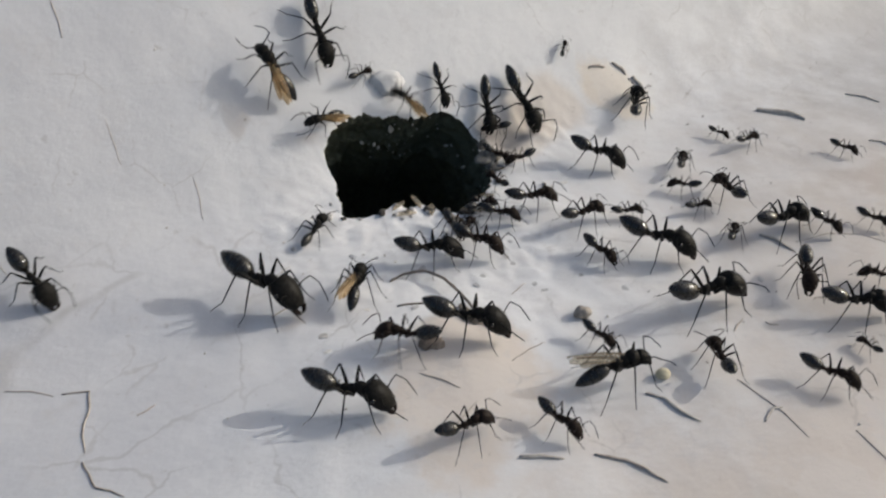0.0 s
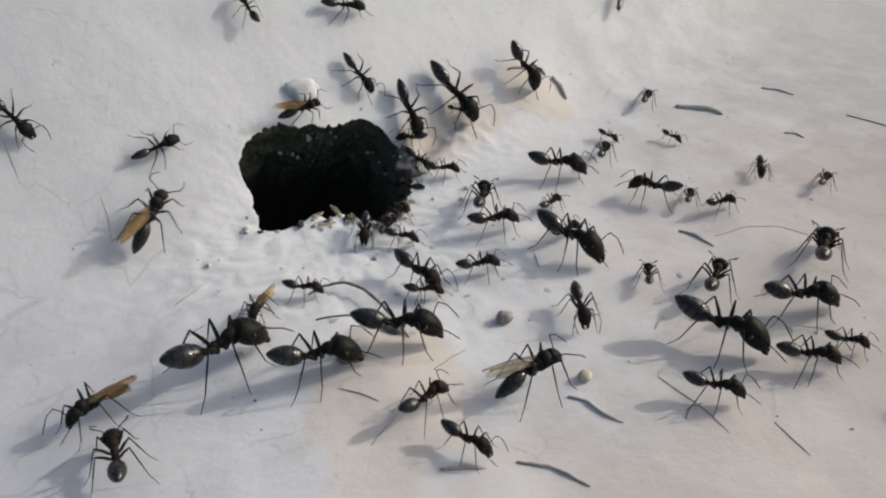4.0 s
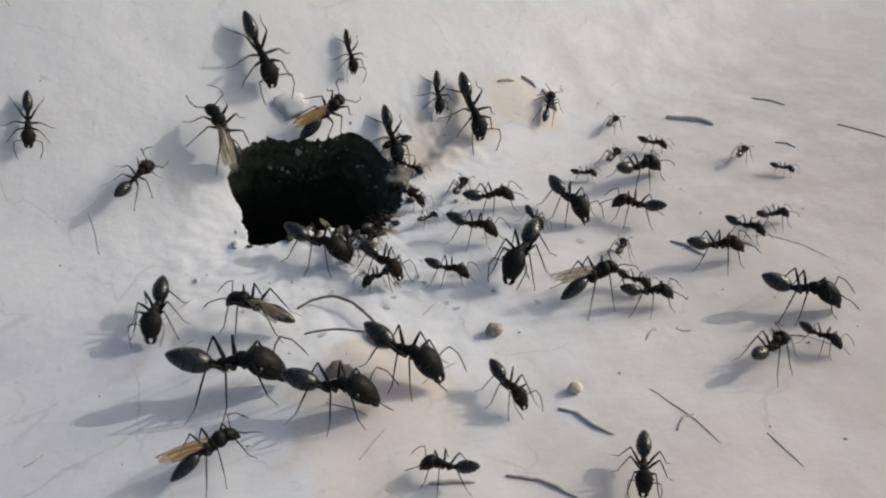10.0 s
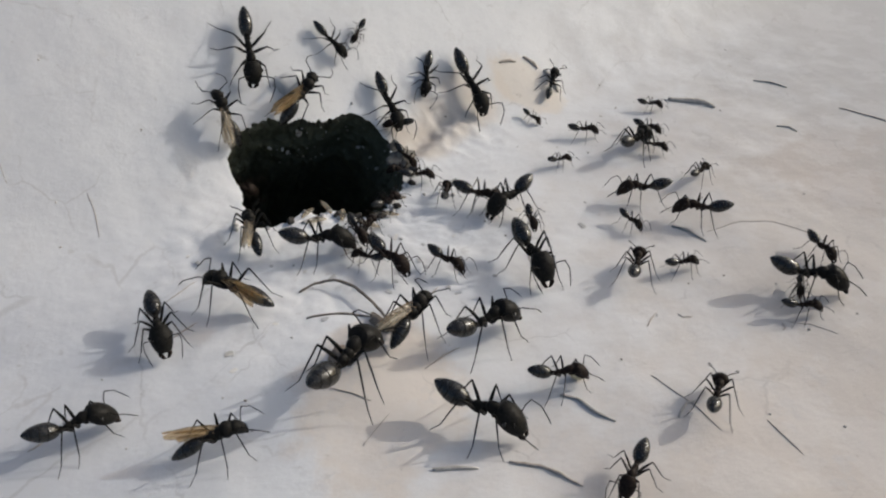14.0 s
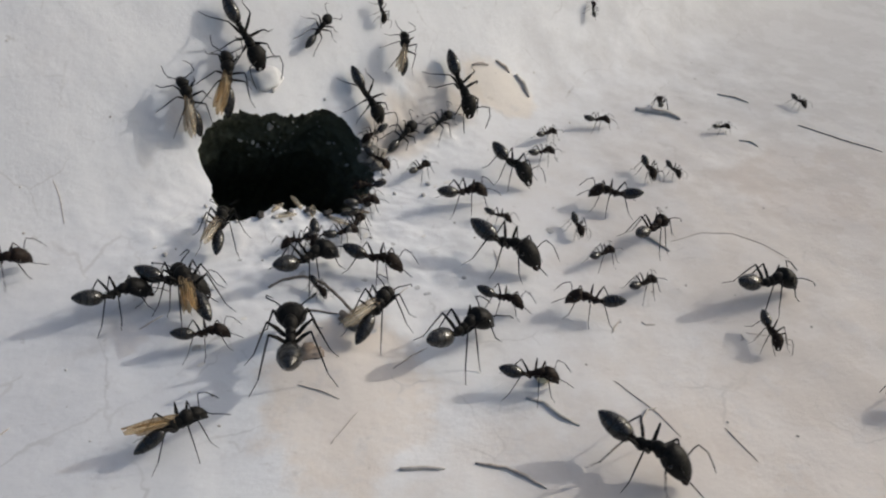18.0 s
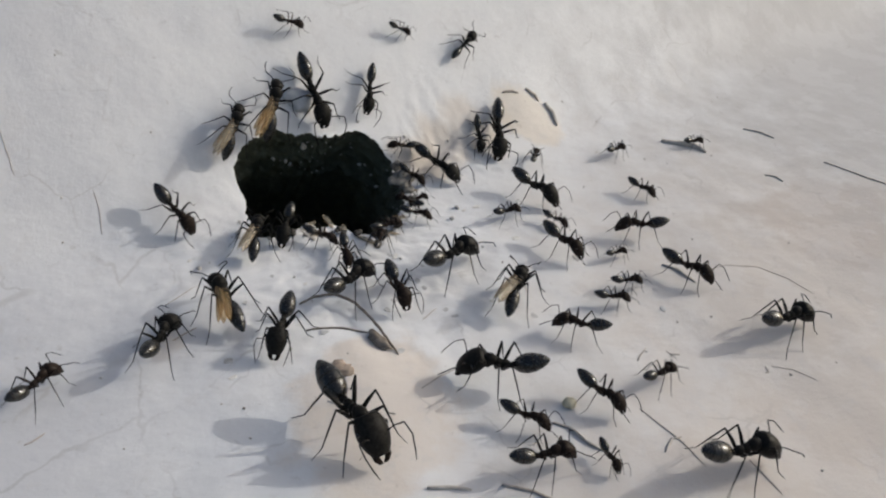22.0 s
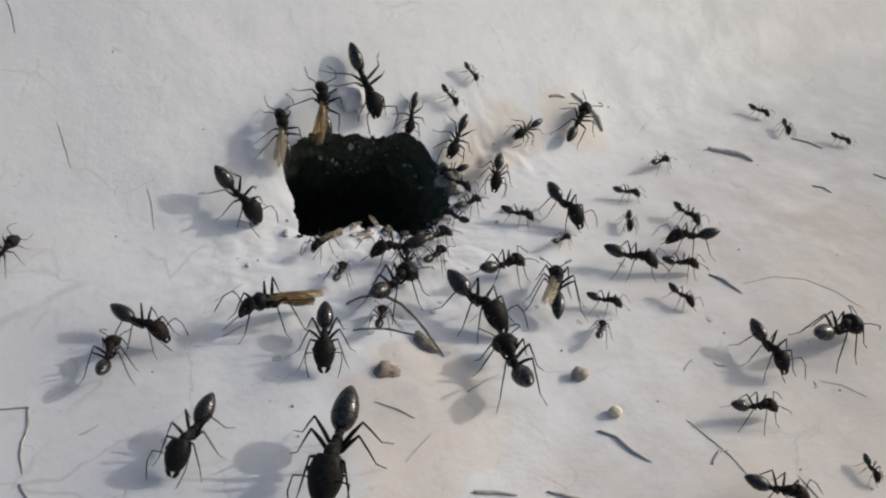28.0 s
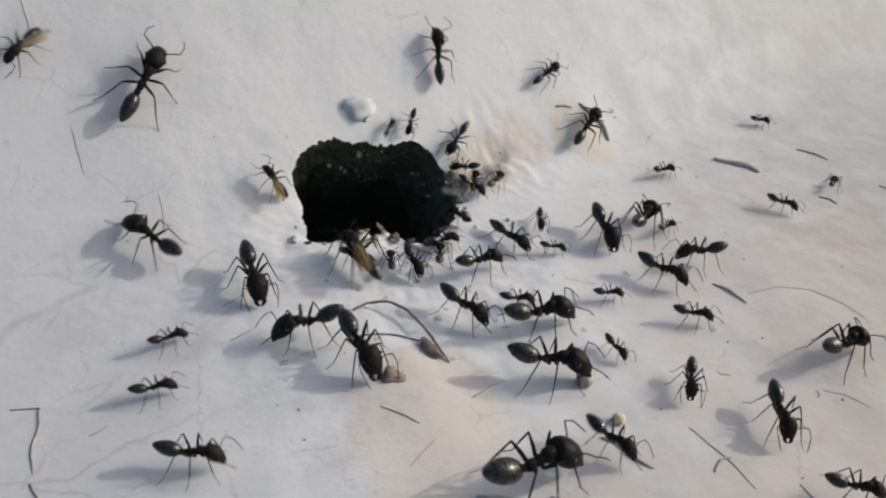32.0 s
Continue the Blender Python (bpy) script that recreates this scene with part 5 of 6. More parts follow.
    roam(ants[29], (0, -1.6, 26.8, -52), (1, -1.9, 25.7, -63), (2, -1.8, 25.0, -73), (3, -0.6, 27.6, -37), (6, 1.2, 30.0, -31), (7, -2.0, 25.2, -75), (8, 4.7, 32.4, -30), (9, 5.3, 30.6, -64), (10, 5.1, 30.7, -71), (11, 4.9, 30.5, -75), (12, 5.1, 31.7, -60), (13, 4.7, 31.1, -72), (16, 5.3, 32.3, -17), (17, 6.8, 31.7, -53), (18, 7.7, 32.6, -65), (19, 10.9, 36.1, -51), (20, 10.1, 34.0, -73), (21, 9.3, 32.7, -87), (22, 9.3, 30.3, -90), (23, 9.1, 30.4, -93), (24, 7.8, 33.5, 55), (24.48, -8.1, 20.7, 219), (24.95, -19.3, 13.8, 219, -30), (32, -19.3, 13.8, 219, -30))
    roam(ants[30], (0, 34.3, 74.5, -100), (8.05, 35.9, 77.3, -100), (9, 30.7, 31.0, -19), (10, 31.0, 34.0, 55), (11, 32.0, 33.1, 27), (12, 32.9, 33.8, 14), (13, 32.9, 33.6, -9), (16, 46.3, 35.5, -72), (17, 47.0, 38.7, 75), (18, 46.6, 39.0, 77), (19, 46.8, 39.3, 73), (20, 47.2, 40.2, 64), (21, 56.2, 54.4, 21), (22, 17.8, 8.0, -36), (23, 26.5, -0.1, 5), (24, 26.7, -0.2, 18), (25, 30.9, 14.8, 34), (28, 27.0, -8.1, -49), (29, 26.7, -8.7, -52), (30, 26.6, -9.7, -63), (31, 27.9, -1.5, 27), (32, 16.3, -7.1, 10))
    roam(ants[31], (0, -20.8, 11.6, -60, -30), (8.05, -20.8, 11.6, -60, -30), (9, -18.1, -0.9, -158), (10, -17.4, -3.1, -25), (11, -16.1, -2.6, 19), (12, -16.8, -3.0, 16), (13, -17.1, -4.3, 6), (16, -16.7, -10.7, 14), (17, -14.8, -11.5, 37), (18, -14.2, -11.6, 42), (19, -13.9, -12.0, 48), (20, -14.0, -12.9, 55), (21, -14.5, -12.9, 60), (22, -12.6, -11.8, 56), (23, -12.9, -12.1, 59), (24, -13.3, -12.1, 64), (25, -14.0, -12.7, 59), (28, -12.8, -12.6, 59), (29, -14.3, -14.1, 55), (30, -14.9, -14.5, 46), (31, -18.2, -24.3, -68), (32, -17.0, -24.0, -57))
    roam(ants[32], (0, 45.3, -12.0, 163), (1, 39.5, -16.9, 214), (2, 40.1, -18.8, 368), (3, 24.5, -3.2, 408), (6, -0.3, -0.7, 311), (7, -6.2, 11.7, 340), (8, -5.1, 9.9, 294), (9, -4.9, 10.2, 309), (10, -4.4, 10.3, 317), (11, -4.7, 9.7, 313), (12, 0.2, 2.1, 293), (13, 0.0, 2.3, 142), (16, 1.8, 14.9, -34), (17, 2.2, 13.2, -57), (18, -10.0, -4.1, 31), (19, -10.1, -4.0, 33), (20, -10.0, -4.7, 42), (21, -10.2, -5.4, 46), (22, -17.6, -0.7, -18), (22.95, -20.3, 11.1, 118, -30), (32, -20.3, 11.1, 118, -30))
    roam(ants[33], (0, -22.4, 12.1, -121, -30), (10.05, -22.4, 12.1, -121, -30), (10.57, -29.2, -1.6, -121), (11, -37.9, -21.9, -194), (12, -25.7, -31.1, -323), (13, -26.3, -16.1, -198), (16, -27.1, -18.0, -225), (17, -27.7, -17.7, -233), (18, -27.9, -17.8, -235), (19, -28.1, -17.5, -235), (20, -27.7, -17.8, -236), (21, -28.1, -17.7, -236), (22, -27.8, -17.1, -237), (23, -26.4, -16.5, -238), (24, -27.1, -17.5, -235), (25, -26.9, -18.2, -233), (28, -27.6, -18.8, -149), (29, -18.9, -4.6, -54), (30, -18.6, -6.3, -17), (31, -16.4, -12.6, -62), (32, -19.5, -4.8, -230))
    roam(ants[34], (0, -22.6, -17.9, 86), (1, -22.7, -24.1, 135), (2, -36.7, -20.9, 189), (3, -48.2, -32.1, 216), (6, -23.7, -41.0, 388), (7, -23.3, -39.2, 393), (8, -23.3, -39.2, 388), (9, -22.9, -39.4, 382), (10, -24.5, -39.8, 401), (11, -24.3, -40.2, 400), (12, -24.1, -40.4, 389), (13, -24.1, -40.2, 377), (16, -25.0, -39.9, 401), (17, -24.8, -39.5, 396), (18, -25.1, -39.4, 395), (19, -25.1, -38.9, 397), (20, -24.8, -33.1, 459), (20.95, -20.6, -58.0, 636), (32, -20.2, -57.4, 636))
    roam(ants[35], (0, -31.1, 35.6, -82), (9.05, -29.4, 39.1, -82), (10, -27.5, 23.9, -58), (11, -27.2, 21.0, -70), (12, -27.3, 21.7, -59), (13, -28.8, 21.2, -80), (16, -29.0, 21.6, -62), (17, -27.2, 22.7, -18), (18, -26.3, 23.1, -44), (19, -23.7, 21.8, -64), (20, -22.6, 21.2, -56), (21, -22.3, 20.8, -58), (22, -21.5, 21.3, -54), (23, -21.0, 21.7, -34), (24, -19.5, 21.7, -22), (25, -20.5, 21.7, -50), (28, -21.3, 22.6, -50), (29, -16.6, 25.2, -4), (30, -14.3, 25.1, -11), (30.48, -15.7, 23.1, -115), (30.95, -21.1, 14.2, -115, -30), (32, -21.1, 14.2, -115, -30))
    roam(ants[36], (0, 32.8, 27.5, -36), (1, 32.0, 28.4, -39), (2, 32.1, 27.6, 58), (3, 31.5, 26.7, -39), (6, 19.0, 23.7, -46), (7, -1.8, 3.9, -63), (8, -1.5, 4.4, -72), (9, -2.2, 4.7, 46), (10, -1.9, 5.0, 39), (11, -1.0, 5.7, 191), (12, -2.6, 27.1, 361), (13, 10.9, 37.0, 378), (16, 26.1, 14.7, 334), (17, 50.8, 17.5, 345), (18, 55.7, 30.7, 374), (19, 45.6, 3.1, 394), (19.95, 90.4, 8.7, 362), (32, 84.7, 7.3, 362))
    roam(ants[37], (0, 7.7, -24.9, -46), (1, 2.1, -23.0, -40), (2, -0.7, -17.1, -50), (3, -0.9, -17.5, -10), (6, -9.1, -10.8, 83), (7, -8.8, -10.1, 83), (8, -8.5, -10.0, 83), (9, -8.5, -10.3, 83), (10, -8.6, -9.4, 217), (11, -8.5, -10.2, 219), (12, -8.9, -10.5, 225), (13, -8.9, -10.6, 224), (16, -13.0, -4.6, 205), (17, -18.4, -6.8, 345), (18, -15.8, -5.8, 204), (19, -20.9, -4.8, 210), (19.95, -20.8, 11.0, 93, -30), (32, -20.8, 11.0, 93, -30))
    roam(ants[38], (0, -23.1, 14.4, 169, -30), (10.05, -23.1, 14.4, 169, -30), (11, -31.9, 11.5, 173), (12, -32.1, 11.7, 134), (13, -32.0, 12.5, 130), (16, -32.1, 12.6, 135), (17, -33.0, 12.6, 128), (18, -33.1, 12.3, 126), (19, -32.2, 12.7, 115), (20, -33.1, 11.4, 91), (21, -32.7, 11.9, 83), (22, -32.2, 11.9, 79), (23, -32.3, 11.8, 79), (24, -32.6, 11.3, 79), (25, -32.8, 11.3, 80), (28, -32.2, 11.1, 114), (29, -30.9, 12.4, 130), (30, -34.2, 3.8, 187), (30.95, -23.2, 13.1, 20, -30), (32, -23.2, 13.1, 20, -30))
    roam(ants[39], (0, -14.0, 45.0, -88), (12.05, -13.1, 44.7, -88), (13, -13.5, 31.3, -120), (16, -11.8, 30.1, -109), (17, -11.2, 31.8, -66), (18, -5.5, 36.0, -66), (19, -6.1, 35.9, -77), (20, -6.2, 36.5, -43), (21, -4.1, 38.8, 6), (22, -8.3, 35.5, 13), (23, -14.8, 29.9, -138), (24, -16.0, 29.6, -160), (25, -13.8, 29.9, -310), (28, -7.4, 27.9, -375), (29, -2.0, 30.2, -310), (30, -9.3, 27.9, -480), (31, -9.9, 27.7, -342), (32, -14.8, 22.1, -460))
    roam(ants[40], (0, 11.1, 17.2, -22), (1, 15.7, 14.2, -35), (2, 15.7, 12.9, -27), (3, 17.3, 13.4, -1), (6, 16.1, 17.0, -14), (7, 15.8, 17.3, -18), (8, 15.2, 16.9, -32), (9, 18.5, 11.8, -57), (10, 19.2, 7.7, -61), (11, 19.6, 9.3, -43), (12, 13.9, 11.0, -49), (13, 16.9, 7.3, -67), (16, -2.6, -3.1, -180), (17, -3.6, -1.3, -153), (17.48, -8.5, 2.9, -203), (17.95, -20.3, 11.5, -203, -30), (32, -20.3, 11.5, -203, -30))
    roam(ants[41], (0, -1.4, 15.7, -148), (1, -3.4, 16.3, -19), (2, -3.3, 12.0, 43), (3, -3.3, 15.3, 45), (6, 3.1, 12.4, 76), (7, 3.3, 12.5, 70), (8, 3.4, 12.9, 68), (9, 3.1, 12.7, 70), (10, 3.2, 12.6, 68), (11, 2.8, 12.9, 61), (12, -0.4, 12.3, 61), (13, -3.8, 12.3, 38), (16, -3.2, 9.0, -60), (17, -3.3, 14.1, 28), (17.48, -6.0, 13.6, 207), (17.95, -19.4, 13.3, 207, -30), (32, -19.4, 13.3, 207, -30))
    roam(ants[42], (0, 52.4, -36.2, -177), (12.05, 57.8, -36.9, -177), (13, 45.9, -36.9, -126), (16, 43.5, 20.9, 11), (17, 42.6, 19.0, 48), (18, 42.6, 15.4, -69), (19, 24.0, 0.5, 63), (20, 24.5, -0.0, 53), (21, 25.3, -0.7, 61), (22, 26.0, 0.1, 27), (23, 5.6, 3.4, 33), (24, 11.1, 8.0, 21), (25, 26.6, 0.7, 15), (28, 69.6, 45.5, -34), (29, 70.7, 44.2, 20), (30, 71.7, 45.0, 18), (30.95, 101.5, 51.5, 9), (32, 102.6, 52.2, 9))
    roam(ants[43], (0, 32.9, -31.0, -31), (1, 31.4, -37.8, -58), (2, 29.7, -35.4, -22), (3, 29.4, -32.4, 12), (6, 25.7, -37.8, -74), (7, 25.4, -36.3, -66), (8, 25.1, -35.4, -16), (9, 19.6, -38.1, -99), (10, 19.3, -43.2, -102), (11, 20.1, -44.9, -134), (12, 19.5, -43.9, -167), (13, 23.1, -44.4, -92), (16, 7.8, -47.2, 73), (16.95, 6.5, -55.9, -96), (32, 6.2, -55.6, -96))
    roam(ants[44], (0, 21.1, -29.1, 100), (1, 21.3, -28.8, 98), (2, 21.0, -26.5, 85), (3, 17.8, -23.3, -91), (6, 11.2, -12.5, -47), (7, 16.5, -15.0, -51), (8, 16.5, -15.0, -42), (9, 20.9, -14.3, -39), (10, 26.2, -15.0, 0), (11, 29.5, -17.9, -26), (12, 33.3, -27.7, 52), (13, 35.5, -29.0, 48), (16, 16.0, -48.7, 175), (16.95, 15.3, -57.4, 262), (32, 14.6, -57.0, 262))
    roam(ants[45], (0, 2.3, -39.0, -44), (1, 0.5, -40.9, -64), (2, 0.4, -39.4, 5), (3, 0.7, -40.6, -45), (6, 0.8, -38.0, -3), (7, 2.2, -35.7, -25), (8, 5.6, -42.4, -64), (9, 1.7, -42.8, -110), (10, -0.1, -42.4, -195), (11, -2.4, -44.1, -142), (12, -3.8, -44.1, -193), (13, -14.5, -46.1, -187), (14.6, -14.3, -59.5, -88), (32, -13.3, -59.4, -88))
    roam(ants[46], (0, -68.7, -36.7, -4), (12.05, -63.6, -35.1, -4), (13, -42.0, -38.4, 91), (16, -34.5, -37.2, 54), (17, -36.5, -24.4, -12), (18, -36.8, -18.9, 31), (19, -35.6, -21.7, 63), (20, -35.2, -24.2, 70), (21, -35.0, -23.8, 84), (22, -33.9, -24.6, 81), (23, -35.9, -24.0, 79), (24, -34.4, -24.7, 31), (25, -29.1, -26.7, -18), (28, -31.9, -39.8, -104), (28.95, -27.9, -57.5, -80), (32, -27.7, -57.1, -80))
    roam(ants[47], (0, -19.5, 14.3, 53, -30), (18.05, -19.5, 14.3, 53, -30), (18.57, -11.9, 21.3, 53), (19, -6.6, 27.3, 57), (20, -6.1, 14.7, 38), (21, -5.1, 13.5, 26), (22, -3.8, 11.1, 31), (23, -4.3, 13.5, 35), (24, -4.9, 13.4, 40), (25, -4.8, 14.9, 39), (28, 11.2, 3.1, 43), (29, 11.0, 2.2, 48), (30, 10.2, 3.4, -60), (31, 10.4, 4.1, -53), (32, 9.1, 3.1, -1))
    roam(ants[48], (0, 7.7, 0.2, 32), (1, 7.1, -0.4, 27), (2, 6.7, 0.1, 22), (3, 6.1, -0.9, 16), (6, 6.3, 0.4, 14), (7, 6.3, 0.7, 17), (8, 6.3, 1.0, 14), (9, 6.0, 1.4, 12), (10, 4.6, 1.0, -22), (11, 2.8, 1.9, -71), (12, -23.9, -7.2, -58), (12.47, -24.8, -2.4, 81), (12.95, -21.8, 11.9, 81, -30), (32, -21.8, 11.9, 81, -30))
    roam(ants[49], (0, -14.7, 23.0, -65), (1, -13.7, 22.6, -36), (2, -15.5, 24.0, -77), (3, -14.2, 26.1, -1), (6, -15.1, 23.7, -94), (7, 4.2, 32.2, -6), (8, -1.6, 25.3, -124), (9, -1.1, 30.4, -77), (10, -0.2, 30.7, -88), (11, -1.1, 29.6, -49), (11.47, -9.7, 22.6, -137), (11.95, -19.5, 14.2, -137, -30), (32, -19.5, 14.2, -137, -30))
    roam(ants[50], (0, 27.4, 70.0, -98), (0.05, 27.5, 70.4, -98), (1, 26.1, 30.5, -276), (2, 45.4, 25.5, -345), (3, 37.9, 25.0, -403), (6, 38.0, 25.4, -408), (7, 37.8, 25.3, -396), (8, 38.2, 26.1, -384), (9, 43.1, 25.3, -403), (10, 55.3, 17.0, -381), (11, 48.5, 15.8, -409), (12, 60.6, 4.3, -379), (12.95, 84.3, 3.5, -359), (32, 82.7, 4.7, -359))
    roam(ants[51], (0, -76.9, -17.8, -4), (17.05, -67.0, -14.8, -4), (18, -52.5, -13.2, 23), (19, -50.3, -4.0, 45), (20, -40.2, 4.3, 42), (21, -39.0, 3.8, 26), (22, -38.2, -0.6, -32), (23, -37.1, -8.0, -72), (24, -35.1, -13.0, -66), (25, -38.2, -4.9, -9), (28, -42.7, -23.4, -22), (29, -57.7, -14.2, 128), (29.95, -71.6, -16.8, 172), (32, -71.4, -16.4, 172))
    roam(ants[52], (0, -8.5, 48.0, -89), (20.05, -9.1, 48.2, -89), (21, -9.3, 31.2, -103), (22, -12.7, 25.8, -95), (23, -11.5, 25.0, -92), (24, -11.7, 24.7, -81), (25, -9.7, 27.3, -21), (28, -5.6, 23.3, -109), (29, -6.6, 22.4, -107), (30, 5.4, 22.2, -111), (31, 5.7, 16.5, -97), (32, 2.5, 4.9, -48))
    roam(ants[53], (0, 5.0, -57.7, 85), (20.05, 5.8, -58.0, 85), (21, 7.7, -40.2, -34), (22, 10.3, -39.9, 17), (23, 10.2, -39.6, 21), (24, 6.5, -35.2, 11), (25, 17.3, -33.3, 17), (28, 2.0, -6.0, 35), (29, 1.7, -6.2, 38), (30, 1.6, -6.0, 66), (31, 3.2, 0.2, -50), (32, -2.1, -3.4, 30))
    roam(ants[54], (0, -67.8, -36.6, -3), (20.05, -57.2, -38.2, -3), (21, -41.2, -38.8, -174), (22, -45.6, -32.1, -295), (23, -40.6, -35.9, -327), (24, -42.5, -32.6, -301), (25, -42.0, -33.5, -306), (28, -44.7, -28.9, -263), (29, -39.0, -21.2, -303), (30, -36.8, -23.8, -383), (31, -38.0, -29.1, -266), (32, -32.3, -42.0, -358))
    roam(ants[55], (0, 21.6, -18.1, 23), (1, 21.7, -17.2, 24), (2, 25.2, -20.1, -14), (3, 29.4, -24.9, -30), (6, 32.2, -24.8, -30), (7, 31.4, -25.6, -44), (8, 33.7, -35.8, -69), (9, 36.3, -42.5, -59), (9.95, 29.2, -61.7, -103), (32, 29.3, -58.2, -103))
    roam(ants[56], (0, -30.5, 36.1, -82), (0.05, -30.5, 36.4, -82), (1, -27.6, 24.2, 92), (2, -23.0, 25.5, 57), (3, -29.7, 25.3, 195), (6, -32.5, 26.1, 37), (7, -27.5, 26.6, 42), (8, -31.3, 24.6, 198), (9, -26.7, 29.1, 372), (9.95, -27.2, 40.2, 457), (32, -30.3, 39.1, 457))
    roam(ants[57], (0, -20.6, 11.0, -85, -30), (0.05, -20.6, 11.0, -85, -30), (0.57, -19.6, -4.5, -85), (1, -18.3, -17.1, -142), (2, -21.0, -15.3, -80), (3, -19.4, -12.3, -18), (6, -34.0, -31.7, -73), (7, -35.6, -35.9, 55), (8, -36.4, -40.5, -68), (8.95, -31.2, -56.1, -79), (32, -29.9, -56.7, -79))
    roam(ants[58], (0, -79.9, -5.3, -8), (2.05, -76.0, -4.3, -8), (3, -60.2, 0.9, -58), (6, -55.6, 5.1, 54), (7, -55.6, 5.3, -85), (8, -55.5, 5.3, -92), (9, -55.4, 5.0, -92), (10, -55.5, 4.8, -85), (10.95, -72.8, 0.1, -192), (32, -76.6, -2.3, -192))
    roam(ants[59], (0, 6.2, 56.6, -93), (24.05, 3.9, 58.7, -93), (25, 5.0, 37.7, 11), (28, 22.6, 10.1, -95), (29, 31.5, 12.7, -72), (30, 28.3, 14.3, 22), (31, 28.2, 13.2, 38), (32, 28.1, 12.1, 42))
    roam(ants[60], (0, -20.1, 11.8, -1, -30), (24.05, -20.1, 11.8, -1, -30), (24.57, -6.7, 6.0, -1), (25, -4.3, 4.9, -1), (28, -20.4, -9.6, 81), (29, -19.7, -10.0, 49), (30, -12.1, -5.3, -86), (31, -22.5, -10.2, 35), (32, -40.4, -24.0, 37))
    roam(ants[61], (0, 14.4, 2.3, 13), (1, 16.1, 2.1, -11), (2, -2.5, -2.2, -33), (3, -1.5, -4.9, -16), (6, -17.4, -0.2, 4), (6.95, -20.8, 11.6, 122, -30), (32, -20.8, 11.6, 122, -30))
    roam(ants[62], (0, 39.9, -18.5, -1), (1, 45.7, -16.4, 118), (2, 46.0, -15.8, 92), (3, 46.5, -15.7, 90), (6, 56.1, 2.1, 28), (6.95, 86.5, 3.6, 2), (32, 82.7, 4.8, 2))
    roam(ants[63], (0, -15.3, -27.7, 173), (1, -28.2, -31.9, 18), (2, -33.3, -36.3, 177), (3, -33.0, -44.0, 96), (6, -38.3, -39.4, 19), (6.95, -34.3, -55.0, -80), (32, -32.5, -55.8, -80))
    roam(ants[64], (0, 5.8, 37.3, 72), (1, 5.6, 36.7, -4), (2, 5.2, 35.4, 15), (3, 5.4, 35.2, 17), (6, -6.6, 12.9, 2), (6.95, -19.2, 12.7, -158, -30), (32, -19.2, 12.7, -158, -30))
    roam(ants[65], (0, -21.7, 10.8, -86, -30), (2.05, -21.7, 10.8, -86, -30), (2.57, -20.1, -5.0, -86), (3, -19.4, -15.5, -33), (6, -19.4, -12.7, 49), (7, -19.3, -13.1, 54), (8, -19.6, -13.0, 53), (9, -22.0, -5.2, -66), (9.95, -21.9, 10.8, 78, -30), (32, -21.9, 10.8, 78, -30))
    roam(ants[66], (0, -22.6, 12.2, -174, -30), (7.05, -22.6, 12.2, -174, -30), (8, -31.1, 3.8, -81), (9, -17.4, -16.9, -20), (10, -23.4, -17.4, -199), (11, -22.4, -16.0, -203), (12, -18.2, -16.9, -244), (12.47, -20.8, -3.1, -262), (12.95, -21.1, 11.6, -262, -30), (32, -21.1, 11.6, -262, -30))
    roam(ants[67], (0, -22.3, 12.0, -154, -30), (8.05, -22.3, 12.0, -154, -30), (8.57, -34.2, 3.4, -154), (9, -39.6, -0.2, -36), (10, -43.0, 3.5, 52), (11, -51.2, -5.8, 228), (12, -41.3, -11.6, 303), (13, -41.8, 6.4, 356), (13.8, -35.0, 8.1, 370), (14.6, -22.5, 13.1, 370, -30), (32, -22.5, 13.1, 370, -30))
    roam(ants[68], (0, -20.0, 14.7, 44, -30), (12.05, -20.0, 14.7, 44, -30), (12.57, -10.2, 22.9, 44), (13, -2.2, 28.3, -102), (16, -2.5, 31.4, -60), (17, 0.9, 29.4, 50), (18, -1.8, 21.4, 56), (19, -4.8, 14.7, 44), (19.95, -19.7, 13.6, 206, -30), (32, -19.7, 13.6, 206, -30))
    roam(ants[69], (0, -21.4, 11.3, -101, -30), (16.05, -21.4, 11.3, -101, -30), (16.57, -24.6, -5.5, -101), (17, -27.1, -25.0, -45), (18, -25.1, -25.1, 14), (19, -26.4, -32.5, -73), (20, -31.2, -39.4, -38), (21, -25.1, -42.2, -34), (21.95, -21.9, -56.7, -83), (32, -21.3, -56.2, -83))
    roam(ants[70], (0, -23.5, 12.2, 197, -30), (26.4, -23.5, 12.2, 197, -30), (27.28, -34.8, 4.6, 197), (28, -37.0, 1.5, 335), (29, -36.9, -3.5, 283), (30, -36.1, -6.3, 330), (31, -39.7, -14.9, 354), (32, -47.7, -7.4, 521))
    roam(ants[71], (0, -23.0, 13.8, 188, -30), (28.05, -23.0, 13.8, 188, -30), (28.57, -34.4, 8.6, 188), (29, -42.8, 6.3, 198), (30, -26.1, -17.8, 223), (31, -34.0, 6.6, 164), (32, -33.8, 6.0, 155))
    roam(ants[72], (0, 52.0, -36.1, -175), (28.05, 61.4, -33.9, -175), (29, 41.0, -37.6, -89), (30, 40.0, -37.4, -108), (31, 40.5, -37.7, -65), (32, 39.0, -39.2, -7))
    roam(ants[73], (0, -39.2, 13.7, 153), (1, -30.1, 13.0, 129), (2, -29.3, 15.0, 66), (2.95, -22.6, 15.1, -79, -30), (32, -22.6, 15.1, -79, -30))
